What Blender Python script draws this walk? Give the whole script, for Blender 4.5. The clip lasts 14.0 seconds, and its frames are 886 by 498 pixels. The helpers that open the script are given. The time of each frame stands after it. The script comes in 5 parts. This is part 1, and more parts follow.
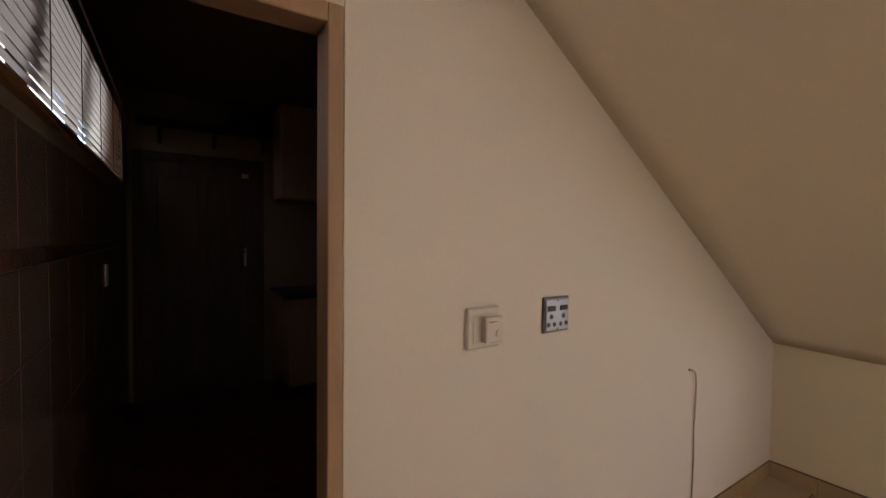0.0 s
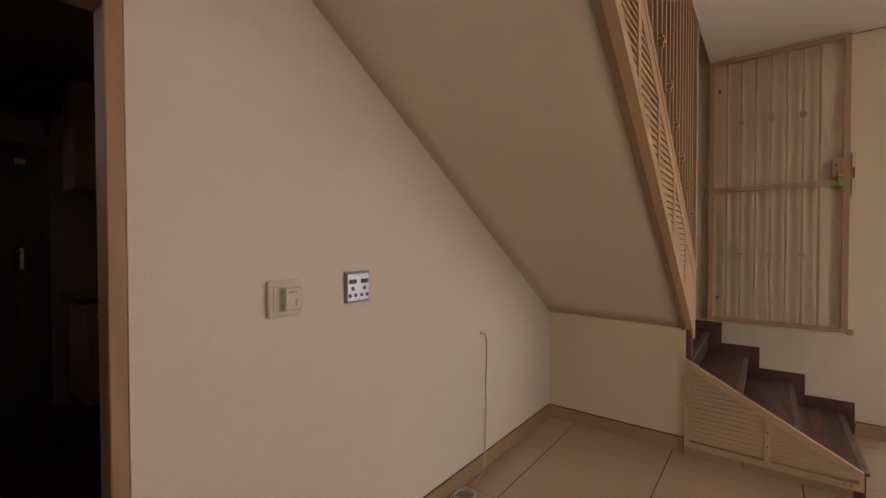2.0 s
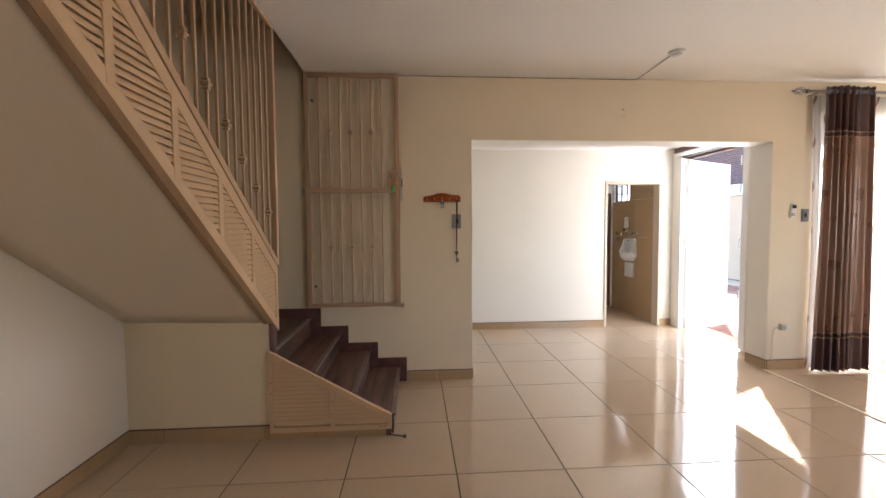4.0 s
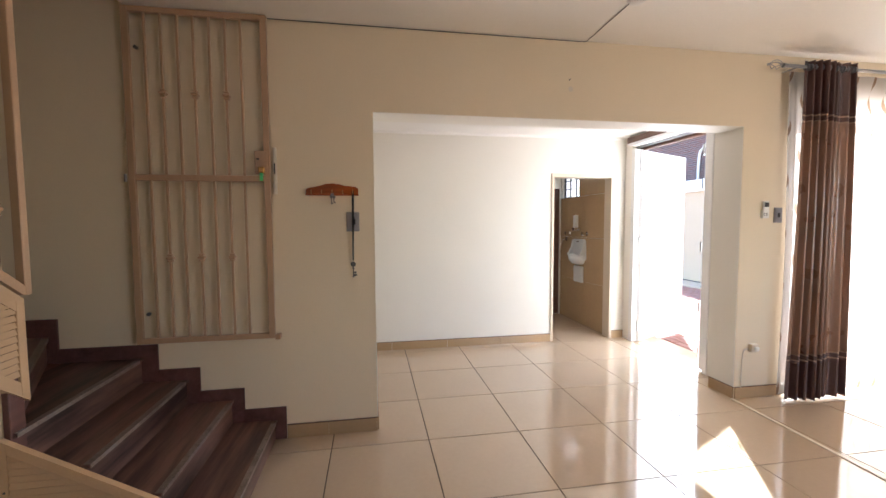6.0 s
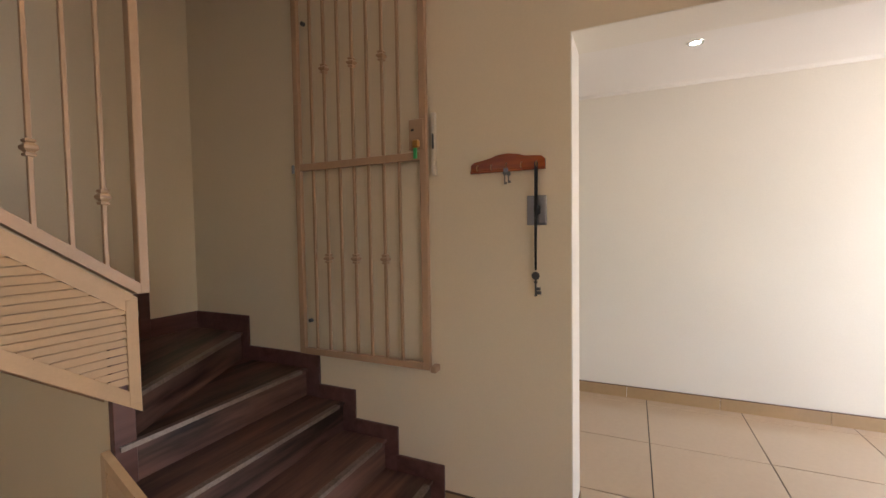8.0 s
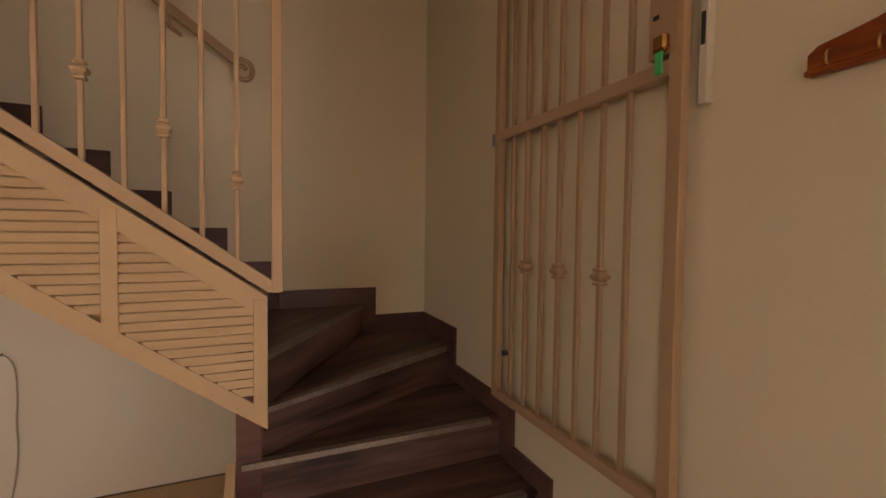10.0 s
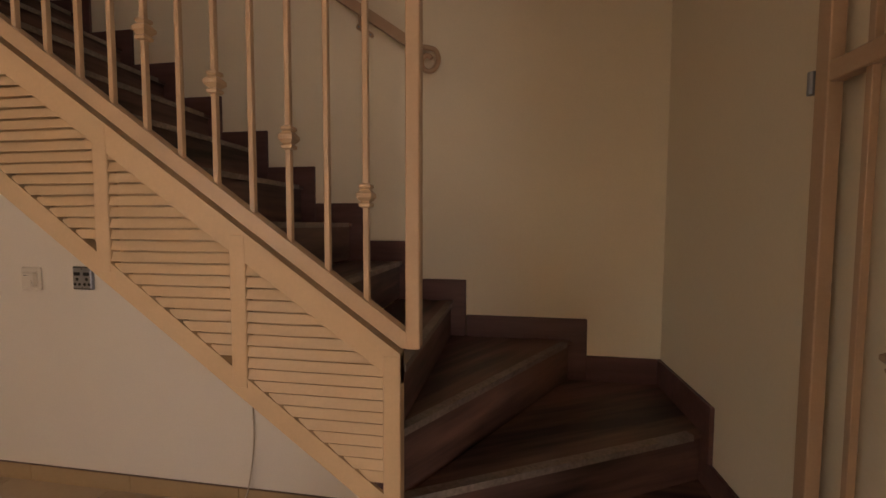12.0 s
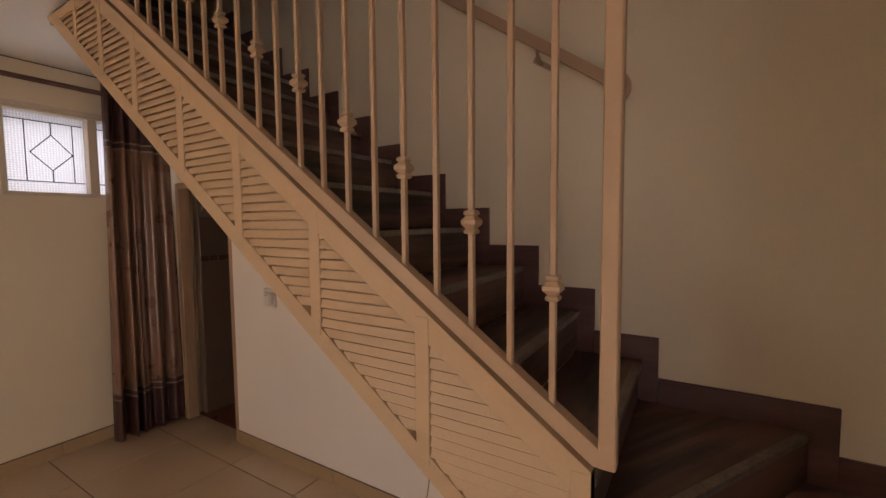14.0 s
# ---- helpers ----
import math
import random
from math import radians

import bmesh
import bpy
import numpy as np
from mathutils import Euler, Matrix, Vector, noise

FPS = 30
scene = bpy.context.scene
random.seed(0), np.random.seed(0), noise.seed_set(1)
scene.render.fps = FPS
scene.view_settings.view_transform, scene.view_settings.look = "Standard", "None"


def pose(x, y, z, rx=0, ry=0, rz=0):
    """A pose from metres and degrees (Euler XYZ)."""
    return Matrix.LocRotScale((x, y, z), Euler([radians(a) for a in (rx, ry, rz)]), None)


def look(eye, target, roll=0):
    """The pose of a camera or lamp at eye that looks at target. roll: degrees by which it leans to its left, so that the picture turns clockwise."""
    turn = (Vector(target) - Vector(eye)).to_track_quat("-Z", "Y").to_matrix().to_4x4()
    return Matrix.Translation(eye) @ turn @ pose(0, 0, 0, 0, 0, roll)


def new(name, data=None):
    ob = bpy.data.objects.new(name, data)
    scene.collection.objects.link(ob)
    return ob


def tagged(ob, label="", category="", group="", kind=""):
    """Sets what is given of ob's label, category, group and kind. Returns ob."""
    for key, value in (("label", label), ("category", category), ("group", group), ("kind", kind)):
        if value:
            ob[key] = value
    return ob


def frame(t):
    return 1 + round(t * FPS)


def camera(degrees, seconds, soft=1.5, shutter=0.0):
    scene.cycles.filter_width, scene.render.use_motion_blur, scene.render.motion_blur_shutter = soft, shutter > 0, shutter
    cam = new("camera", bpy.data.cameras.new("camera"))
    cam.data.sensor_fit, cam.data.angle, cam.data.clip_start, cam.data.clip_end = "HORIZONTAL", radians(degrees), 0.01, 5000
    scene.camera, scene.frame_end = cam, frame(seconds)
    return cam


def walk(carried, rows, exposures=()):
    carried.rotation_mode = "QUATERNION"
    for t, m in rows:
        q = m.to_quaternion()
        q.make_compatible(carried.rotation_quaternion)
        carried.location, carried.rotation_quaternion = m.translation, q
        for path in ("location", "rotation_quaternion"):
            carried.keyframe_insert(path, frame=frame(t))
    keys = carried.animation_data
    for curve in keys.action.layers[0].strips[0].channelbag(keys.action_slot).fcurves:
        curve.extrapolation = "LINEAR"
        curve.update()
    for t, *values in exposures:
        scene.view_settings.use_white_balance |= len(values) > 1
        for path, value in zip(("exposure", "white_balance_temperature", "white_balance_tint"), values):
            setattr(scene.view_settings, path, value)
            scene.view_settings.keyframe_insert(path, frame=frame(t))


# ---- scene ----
cam = camera(93.5, 14.0)
PATH = [
    (0, (0.131, -0.002, 1.415), (1.214, 1.678, 1.355), 0.6),
    (0.5, (0.134, -0.136, 1.402), (1.238, 1.531, 1.334), 0.9),
    (1, (0.129, -0.26, 1.381), (1.331, 1.338, 1.331), 0.5),
    (1.5, (0.127, -0.259, 1.333), (1.523, 1.173, 1.316), -0.3),
    (2, (0.136, -0.299, 1.33), (1.715, 0.927, 1.294), -0.1),
    (2.5, (0.147, -0.422, 1.327), (1.89, 0.556, 1.276), -0.3),
    (3, (0.159, -0.598, 1.325), (2.045, 0.064, 1.269), -0.4),
    (3.5, (0.219, -0.756, 1.373), (2.199, -0.496, 1.281), -0.5),
    (4, (0.345, -0.872, 1.399), (2.338, -1.006, 1.295), -0.4),
    (4.2, (0.411, -0.913, 1.398), (2.394, -1.156, 1.296), -0.4),
    (6.3, (1.403, -1.434, 1.446), (3.37, -1.772, 1.32), -0.3),
    (6.5, (1.512, -1.474, 1.443), (3.49, -1.743, 1.319), -0.4),
    (7, (1.762, -1.56, 1.407), (3.758, -1.492, 1.299), -0.7),
    (7.5, (2.02, -1.589, 1.375), (3.967, -1.137, 1.294), -0.8),
    (8, (2.29, -1.628, 1.365), (4.107, -0.796, 1.283), -0.9),
    (8.5, (2.538, -1.645, 1.355), (4.151, -0.465, 1.272), -0.7),
    (8.7, (2.645, -1.641, 1.34), (4.149, -0.325, 1.271), -0.6),
    (10.8, (3.397, -1.123, 1.35), (3.753, 0.842, 1.248), 0.5),
    (11, (3.415, -1.058, 1.347), (3.664, 0.924, 1.243), 0.3),
    (11.5, (3.458, -0.932, 1.375), (3.427, 1.065, 1.266), 0.2),
    (12, (3.471, -0.867, 1.44), (3.153, 1.104, 1.322), 0.2),
    (12.5, (3.452, -0.83, 1.512), (2.894, 1.087, 1.388), 0.1),
    (13, (3.426, -0.805, 1.567), (2.672, 1.044, 1.439), -0.0),
    (13.5, (3.405, -0.79, 1.613), (2.492, 0.984, 1.481), -0.3),
    (14, (3.393, -0.789, 1.649), (2.352, 0.913, 1.516), -0.5),
]
EXPO = [(0.0, 2.93, 6200, 13), (2.0, 2.98, 6150, 13), (3.0, 3.06, 5880, 10), (4.2, 3.08, 5680, 9), (6.5, 3.10, 5620, 9), (7.5, 3.10, 5860, 10), (8.7, 3.0, 6250, 13), (10.8, 2.74, 7400, 18), (12.0, 2.75, 7000, 18), (14.0, 2.76, 6520, 20)]
walk(cam, [(t, look(eye, target, roll)) for t, eye, target, roll in PATH], EXPO)

# ---- world, sun, window light and fill lamp ----
SUN_AZ, SUN_EL = Vector((0.85, -0.527)).normalized(), radians(39)
world = bpy.data.worlds.new("world")
scene.world = world
world.use_nodes = True
wn = world.node_tree
sky = wn.nodes.new("ShaderNodeTexSky")
sky.sky_type, sky.sun_disc = "NISHITA", False
sky.sun_elevation, sky.sun_rotation = SUN_EL, math.atan2(SUN_AZ.x, SUN_AZ.y)
wn.links.new(sky.outputs[0], wn.nodes["Background"].inputs[0])
wn.nodes["Background"].inputs[1].default_value = 0.15


XW_LAMP, YR_LAMP = -0.56, -4.60


def lamp(name, kind, m, energy, colour=(1, 1, 1), size=(1, 1)):
    data = bpy.data.lights.new(name, kind)
    data.energy, data.color = energy, colour
    if kind == "AREA":
        data.shape, data.size, data.size_y = "RECTANGLE", size[0], size[1]
    ob = new(name, data)
    ob.matrix_world = m
    return ob


sun_dir = Vector((SUN_AZ.x * math.cos(SUN_EL), SUN_AZ.y * math.cos(SUN_EL), math.sin(SUN_EL)))
sun = lamp("sun", "SUN", look(sun_dir * 40, (0, 0, 0)), 3.8, (1.0, 0.96, 0.90))
sun.data.angle = radians(0.6)
lamp("window_light_patio", "AREA", look((4.30, -6.15, 1.25), (0, -6.15, 1.25)), 24.5, (1.0, 0.915, 0.825), (2.4, 2.2))
lamp("door_light_yard", "AREA", look((5.2, YR_LAMP, 1.15), (5.0, 0, 0.9)), 4.5, (0.95, 0.95, 0.96), (1.05, 2.2))
lamp("window_light_front", "AREA", look((-0.62, 0.48, 2.11), (4, 0.48, 2.0)), 0.47, (1.0, 0.97, 0.95), (0.95, 0.52))
# Fill lamp added in an unseen opening of the front wall.
lamp("fill_light_living", "AREA", look((XW_LAMP, -5.2, 1.55), (3, -5.0, 1.4)), 3.2, (1.0, 0.94, 0.86), (2.0, 1.25))

# ---- materials ----


def mat(name, col, rough=0.5, metal=0.0, var=0.08, fine=60, coarse=3, bump=0.05, stretch=(1, 1, 1), spec=0.5, coat=0.0, rvar=0.1, per=0.0, bdist=0.002):
    """Principled surface: colour varied at two scales, uneven gloss, fine relief."""
    m = bpy.data.materials.new(name)
    m.use_nodes = True
    nt = m.node_tree
    b = nt.nodes["Principled BSDF"]
    tc = nt.nodes.new("ShaderNodeTexCoord")
    mp = nt.nodes.new("ShaderNodeMapping")
    mp.inputs["Scale"].default_value = stretch
    nt.links.new(tc.outputs["Object"], mp.inputs[0])
    n1, n2 = nt.nodes.new("ShaderNodeTexNoise"), nt.nodes.new("ShaderNodeTexNoise")
    n1.inputs["Scale"].default_value, n2.inputs["Scale"].default_value = fine, coarse
    n1.inputs["Detail"].default_value, n2.inputs["Detail"].default_value = 6, 4
    for n in (n1, n2):
        nt.links.new(mp.outputs[0], n.inputs["Vector"])
    mix = nt.nodes.new("ShaderNodeMath")
    mix.operation = "ADD"
    nt.links.new(n1.outputs[0], mix.inputs[0])
    nt.links.new(n2.outputs[0], mix.inputs[1])
    last = mix
    if per:
        oi = nt.nodes.new("ShaderNodeObjectInfo")
        ma = nt.nodes.new("ShaderNodeMath")
        ma.operation, ma.inputs[1].default_value = "MULTIPLY_ADD", per
        nt.links.new(oi.outputs["Random"], ma.inputs[0])
        nt.links.new(mix.outputs[0], ma.inputs[2])
        last = ma
    ramp = nt.nodes.new("ShaderNodeMapRange")
    ramp.inputs[1].default_value, ramp.inputs[2].default_value = 0.6, 1.4 + per
    ramp.inputs[3].default_value, ramp.inputs[4].default_value = 1 - var, 1 + var
    nt.links.new(last.outputs[0], ramp.inputs[0])
    hs = nt.nodes.new("ShaderNodeHueSaturation")
    hs.inputs["Color"].default_value = (*col, 1)
    nt.links.new(ramp.outputs[0], hs.inputs["Value"])
    nt.links.new(hs.outputs[0], b.inputs["Base Color"])
    rr = nt.nodes.new("ShaderNodeMapRange")
    rr.inputs[3].default_value, rr.inputs[4].default_value = max(0.01, rough * (1 - rvar)), min(1, rough * (1 + rvar))
    nt.links.new(n2.outputs[0], rr.inputs[0])
    nt.links.new(rr.outputs[0], b.inputs["Roughness"])
    b.inputs["Metallic"].default_value = metal
    b.inputs["Specular IOR Level"].default_value = spec
    b.inputs["Coat Weight"].default_value = coat
    b.inputs["Coat Roughness"].default_value = 0.05
    if bump:
        bp = nt.nodes.new("ShaderNodeBump")
        bp.inputs["Strength"].default_value, bp.inputs["Distance"].default_value = bump, bdist
        nt.links.new(n1.outputs[0], bp.inputs["Height"])
        nt.links.new(bp.outputs[0], b.inputs["Normal"])
    return m


def wood(name, c1, c2, rough, axis, scale=9, turn=0.0, blotch=0.0):
    """Wood with grain along axis (0, 1 or 2), turned about the upright; blotch darkens and lightens it in patches."""
    m = bpy.data.materials.new(name)
    m.use_nodes = True
    nt = m.node_tree
    b = nt.nodes["Principled BSDF"]
    tc, mp = nt.nodes.new("ShaderNodeTexCoord"), nt.nodes.new("ShaderNodeMapping")
    s = [scale, scale, scale]
    s[axis] = scale * 0.09
    mp.inputs["Scale"].default_value = s
    tn = nt.nodes.new("ShaderNodeMapping")
    tn.inputs["Rotation"].default_value = (0, 0, radians(-turn))
    nt.links.new(tc.outputs["Object"], tn.inputs[0])
    nt.links.new(tn.outputs[0], mp.inputs[0])
    oi = nt.nodes.new("ShaderNodeObjectInfo")
    sc = nt.nodes.new("ShaderNodeVectorMath")
    sc.operation = "MULTIPLY_ADD"
    sc.inputs[1].default_value = (17, 17, 17)
    nt.links.new(oi.outputs["Random"], sc.inputs[0])
    nt.links.new(mp.outputs[0], sc.inputs[2])
    n1, n2 = nt.nodes.new("ShaderNodeTexNoise"), nt.nodes.new("ShaderNodeTexNoise")
    n1.inputs["Scale"].default_value, n1.inputs["Detail"].default_value, n1.inputs["Distortion"].default_value = 1.0, 8, 1.2
    n2.inputs["Scale"].default_value, n2.inputs["Detail"].default_value = 6, 6
    for n in (n1, n2):
        nt.links.new(sc.outputs[0], n.inputs["Vector"])
    add = nt.nodes.new("ShaderNodeMath")
    add.operation, add.inputs[1].default_value = "MULTIPLY_ADD", 0.45
    nt.links.new(n2.outputs[0], add.inputs[0])
    nt.links.new(n1.outputs[0], add.inputs[2])
    r = nt.nodes.new("ShaderNodeValToRGB")
    r.color_ramp.elements[0].position, r.color_ramp.elements[1].position = 0.5, 0.92
    patch = nt.nodes.new("ShaderNodeTexNoise")
    patch.inputs["Scale"].default_value, patch.inputs["Detail"].default_value, patch.inputs["Distortion"].default_value = 0.55, 4, 0.6
    half = nt.nodes.new("ShaderNodeVectorMath")
    half.operation = "MULTIPLY"
    half.inputs[1].default_value = [3.2 if k == axis else 1.0 for k in range(3)]
    nt.links.new(sc.outputs[0], half.inputs[0])
    nt.links.new(half.outputs[0], patch.inputs["Vector"])
    mean = nt.nodes.new("ShaderNodeMath")
    mean.operation, mean.inputs[1].default_value = "SUBTRACT", 0.5
    nt.links.new(patch.outputs[0], mean.inputs[0])
    both = nt.nodes.new("ShaderNodeMath")
    both.operation, both.inputs[1].default_value = "MULTIPLY_ADD", blotch
    nt.links.new(mean.outputs[0], both.inputs[0])
    nt.links.new(add.outputs[0], both.inputs[2])
    r.color_ramp.elements[0].color, r.color_ramp.elements[1].color = (*c1, 1), (*c2, 1)
    nt.links.new(both.outputs[0], r.inputs[0])
    nt.links.new(r.outputs[0], b.inputs["Base Color"])
    b.inputs["Roughness"].default_value = rough
    bp = nt.nodes.new("ShaderNodeBump")
    bp.inputs["Strength"].default_value, bp.inputs["Distance"].default_value = 0.12, 0.002
    nt.links.new(n2.outputs[0], bp.inputs["Height"])
    nt.links.new(bp.outputs[0], b.inputs["Normal"])
    return m


WALL = mat("cream_wall_paint", (0.77, 0.655, 0.482), 0.6, var=0.035, fine=140, coarse=1.6, bump=0.10)
# Wall cream made paler: direct light below the stair is in this colour.
LITW = mat("lit_wall_paint", (0.77, 0.69, 0.595), 0.6, var=0.05, fine=140, coarse=1.3, bump=0.10)
WALLY = mat("deep_cream_paint", (0.76, 0.63, 0.43), 0.6, var=0.04, fine=140, coarse=1.6, bump=0.10)
WALL2 = mat("pale_wall_paint", (0.84, 0.80, 0.715), 0.55, var=0.03, fine=140, coarse=1.6, bump=0.10)
CEIL = mat("ceiling_paint", (0.86, 0.83, 0.78), 0.75, var=0.03, fine=90, coarse=1.2, bump=0.05)
SOFFIT = mat("soffit_plaster", (0.80, 0.685, 0.53), 0.7, var=0.035, fine=120, coarse=1.5, bump=0.08)
TILE = mat("polished_tile", (0.54, 0.405, 0.275), 0.08, var=0.05, fine=35, coarse=2.5, bump=0.012, spec=1.0, rvar=0.5, per=0.25, bdist=0.001)
GROUT = mat("grout", (0.085, 0.062, 0.046), 0.9, var=0.2, fine=90)
EDGE = mat("brown_edge_paint", (0.34, 0.215, 0.12), 0.5, var=0.1)
# Skirting sealant; also the painted shade of the ceiling gap.
SEAL_GAP = mat("sealant_and_gap_shade", (0.13, 0.08, 0.052), 0.8, var=0.2)
SKIRT = mat("skirting_tile", (0.42, 0.285, 0.155), 0.22, var=0.07, fine=40, coarse=4, bump=0.02, per=0.3)
CREAM = mat("cream_steel_paint", (0.52, 0.345, 0.205), 0.38, var=0.05, fine=120, coarse=7, bump=0.06)
LOUV = mat("louvre_paint", (0.59, 0.400, 0.228), 0.45, var=0.05, fine=110, coarse=6, bump=0.05)
GATE = mat("gate_paint", (0.45, 0.29, 0.178), 0.40, var=0.06, fine=130, coarse=6, bump=0.08)
STEEL = mat("brushed_steel", (0.30, 0.30, 0.32), 0.38, 1.0, var=0.08, fine=200, coarse=10, bump=0.03)
CHROME = mat("chrome", (0.75, 0.75, 0.76), 0.12, 1.0, var=0.03, bump=0)
NOSE = mat("aluminium_nosing", (0.30, 0.25, 0.215), 0.42, 0.6, var=0.40, fine=90, coarse=12, bump=0.08, stretch=(1, 1, 1))
BLACK = mat("black_plastic", (0.02, 0.02, 0.022), 0.4, var=0.1)
STEEL2 = mat("satin_steel", (0.36, 0.36, 0.38), 0.34, 1.0, var=0.05, fine=200, coarse=10, bump=0.02)
IVORY = mat("ivory_plastic", (0.68, 0.60, 0.50), 0.4, var=0.04, fine=200, bump=0.02)
WHITE = mat("white_gloss_paint", (0.82, 0.81, 0.79), 0.3, var=0.03, fine=80, bump=0.03)
WPLAST = mat("white_plastic", (0.80, 0.79, 0.76), 0.35, var=0.03)
CERAM = mat("white_ceramic", (0.85, 0.85, 0.84), 0.08, var=0.02, bump=0)
GREY = mat("grey_rubber", (0.10, 0.10, 0.10), 0.6, var=0.1)
BRASS = mat("worn_brass", (0.55, 0.30, 0.10), 0.3, 1.0, var=0.1)
GREEN = mat("green_plastic_tag", (0.06, 0.5, 0.16), 0.4, var=0.05)
TREAD = wood("dark_laminate", (0.018, 0.009, 0.007), (0.215, 0.113, 0.088), 0.40, 0, 7, blotch=0.75)
TREADY = wood("dark_laminate_long", (0.018, 0.009, 0.007), (0.215, 0.113, 0.088), 0.40, 1, 7, blotch=0.75)
WIND5 = wood("dark_laminate_winder", (0.018, 0.009, 0.007), (0.215, 0.113, 0.088), 0.40, 0, 7, 28.5, 0.75)
WIND6 = wood("dark_laminate_winder_steep", (0.018, 0.009, 0.007), (0.215, 0.113, 0.088), 0.40, 0, 7, 59.5, 0.75)
SKW = wood("stair_skirting_wood", (0.080, 0.033, 0.028), (0.155, 0.070, 0.058), 0.42, 0, 8)
ORANGE = wood("varnished_pine", (0.17, 0.030, 0.006), (0.42, 0.095, 0.014), 0.22, 1, 16)
DARKDOOR = wood("stained_door_wood", (0.018, 0.008, 0.004), (0.055, 0.024, 0.011), 0.6, 2, 9)
FRAMEW = wood("door_frame_paint", (0.36, 0.22, 0.125), (0.44, 0.28, 0.165), 0.6, 2, 10)
BROWNW = wood("brown_beam", (0.10, 0.045, 0.028), (0.17, 0.085, 0.055), 0.5, 0, 9)
BLINDW = wood("blind_wood", (0.16, 0.06, 0.02), (0.28, 0.12, 0.045), 0.35, 1, 12)
KWALLT = mat("kitchen_wall_tile", (0.15, 0.092, 0.064), 0.22, var=0.08, fine=30, coarse=5, bump=0.03, per=0.3)
# Kitchen paint darkened: the dim room's shade is put into its colour.
KSHADED = mat("shaded_kitchen_paint", (0.20, 0.14, 0.09), 0.6, var=0.05, fine=120, coarse=2)
KBORD = mat("border_tile", (0.09, 0.036, 0.022), 0.25, var=0.25, fine=45, coarse=12, per=0.5)
KFLOOR = mat("red_floor_tile", (0.15, 0.028, 0.014), 0.35, var=0.15, fine=40, coarse=6, per=0.4)
KINSET = mat("black_inset_tile", (0.012, 0.011, 0.011), 0.3, var=0.2)
BTILE = mat("bathroom_tile", (0.54, 0.38, 0.215), 0.18, var=0.06, fine=25, coarse=4, bump=0.02, per=0.25)
CURT = mat("brown_satin", (0.24, 0.130, 0.083), 0.28, var=0.12, fine=300, coarse=5, bump=0.05, spec=0.7)
BFRAME = mat("cream_frame_paint", (0.66, 0.56, 0.43), 0.4, var=0.04, fine=80, coarse=4, bump=0.05)
COPE = mat("white_coping", (0.62, 0.58, 0.52), 0.7, var=0.08, fine=50, coarse=2, bump=0.2)
STEELD = mat("dull_steel", (0.16, 0.155, 0.155), 0.42, 1.0, var=0.1, fine=200, coarse=10, bump=0.03)
CURTD = mat("dark_brown_satin", (0.070, 0.028, 0.022), 0.36, var=0.12, fine=300, coarse=5, bump=0.05, spec=0.6)
TRIM = mat("curtain_trim", (0.30, 0.20, 0.14), 0.4, var=0.1)
SIDEW = mat("grey_render", (0.20, 0.178, 0.155), 0.8, var=0.12, fine=40, coarse=1.0, bump=0.3)
PAVER = mat("red_paver", (0.23, 0.105, 0.072), 0.8, var=0.22, fine=60, coarse=3, bump=0.3)
YARDW = mat("cream_render", (0.40, 0.32, 0.22), 0.8, var=0.06, fine=60, coarse=1.0, bump=0.3)
ROOF = mat("roof_tile", (0.20, 0.10, 0.08), 0.8, var=0.2)
EARTH = mat("bare_ground", (0.20, 0.14, 0.09), 0.9, var=0.2, fine=20, coarse=1)
CABLE = mat("white_cable", (0.45, 0.36, 0.27), 0.45, var=0.05)
COILW = mat("pale_coiled_cable", (0.60, 0.54, 0.46), 0.45, var=0.06)
CORD = mat("black_cord", (0.012, 0.012, 0.012), 0.8, var=0.2)
PALE = mat("floor_trunking", (0.72, 0.62, 0.46), 0.4, var=0.04)


def brick_material():
    m = bpy.data.materials.new("dark_face_brick")
    m.use_nodes = True
    nt = m.node_tree
    tc, br = nt.nodes.new("ShaderNodeTexCoord"), nt.nodes.new("ShaderNodeTexBrick")
    mp = nt.nodes.new("ShaderNodeMapping")
    mp.inputs["Rotation"].default_value = (radians(90), 0, 0)
    nt.links.new(tc.outputs["Object"], mp.inputs[0])
    nt.links.new(mp.outputs[0], br.inputs[0])
    br.inputs["Color1"].default_value, br.inputs["Color2"].default_value = (0.13, 0.048, 0.037, 1), (0.065, 0.032, 0.032, 1)
    br.inputs["Mortar"].default_value = (0.19, 0.16, 0.15, 1)
    br.inputs["Scale"].default_value, br.inputs["Brick Width"].default_value, br.inputs["Row Height"].default_value = 1.0, 0.20, 0.058
    br.inputs["Mortar Size"].default_value = 0.008
    nt.links.new(br.outputs[0], nt.nodes["Principled BSDF"].inputs["Base Color"])
    nt.nodes["Principled BSDF"].inputs["Roughness"].default_value = 0.85
    return m


BRICK = brick_material()


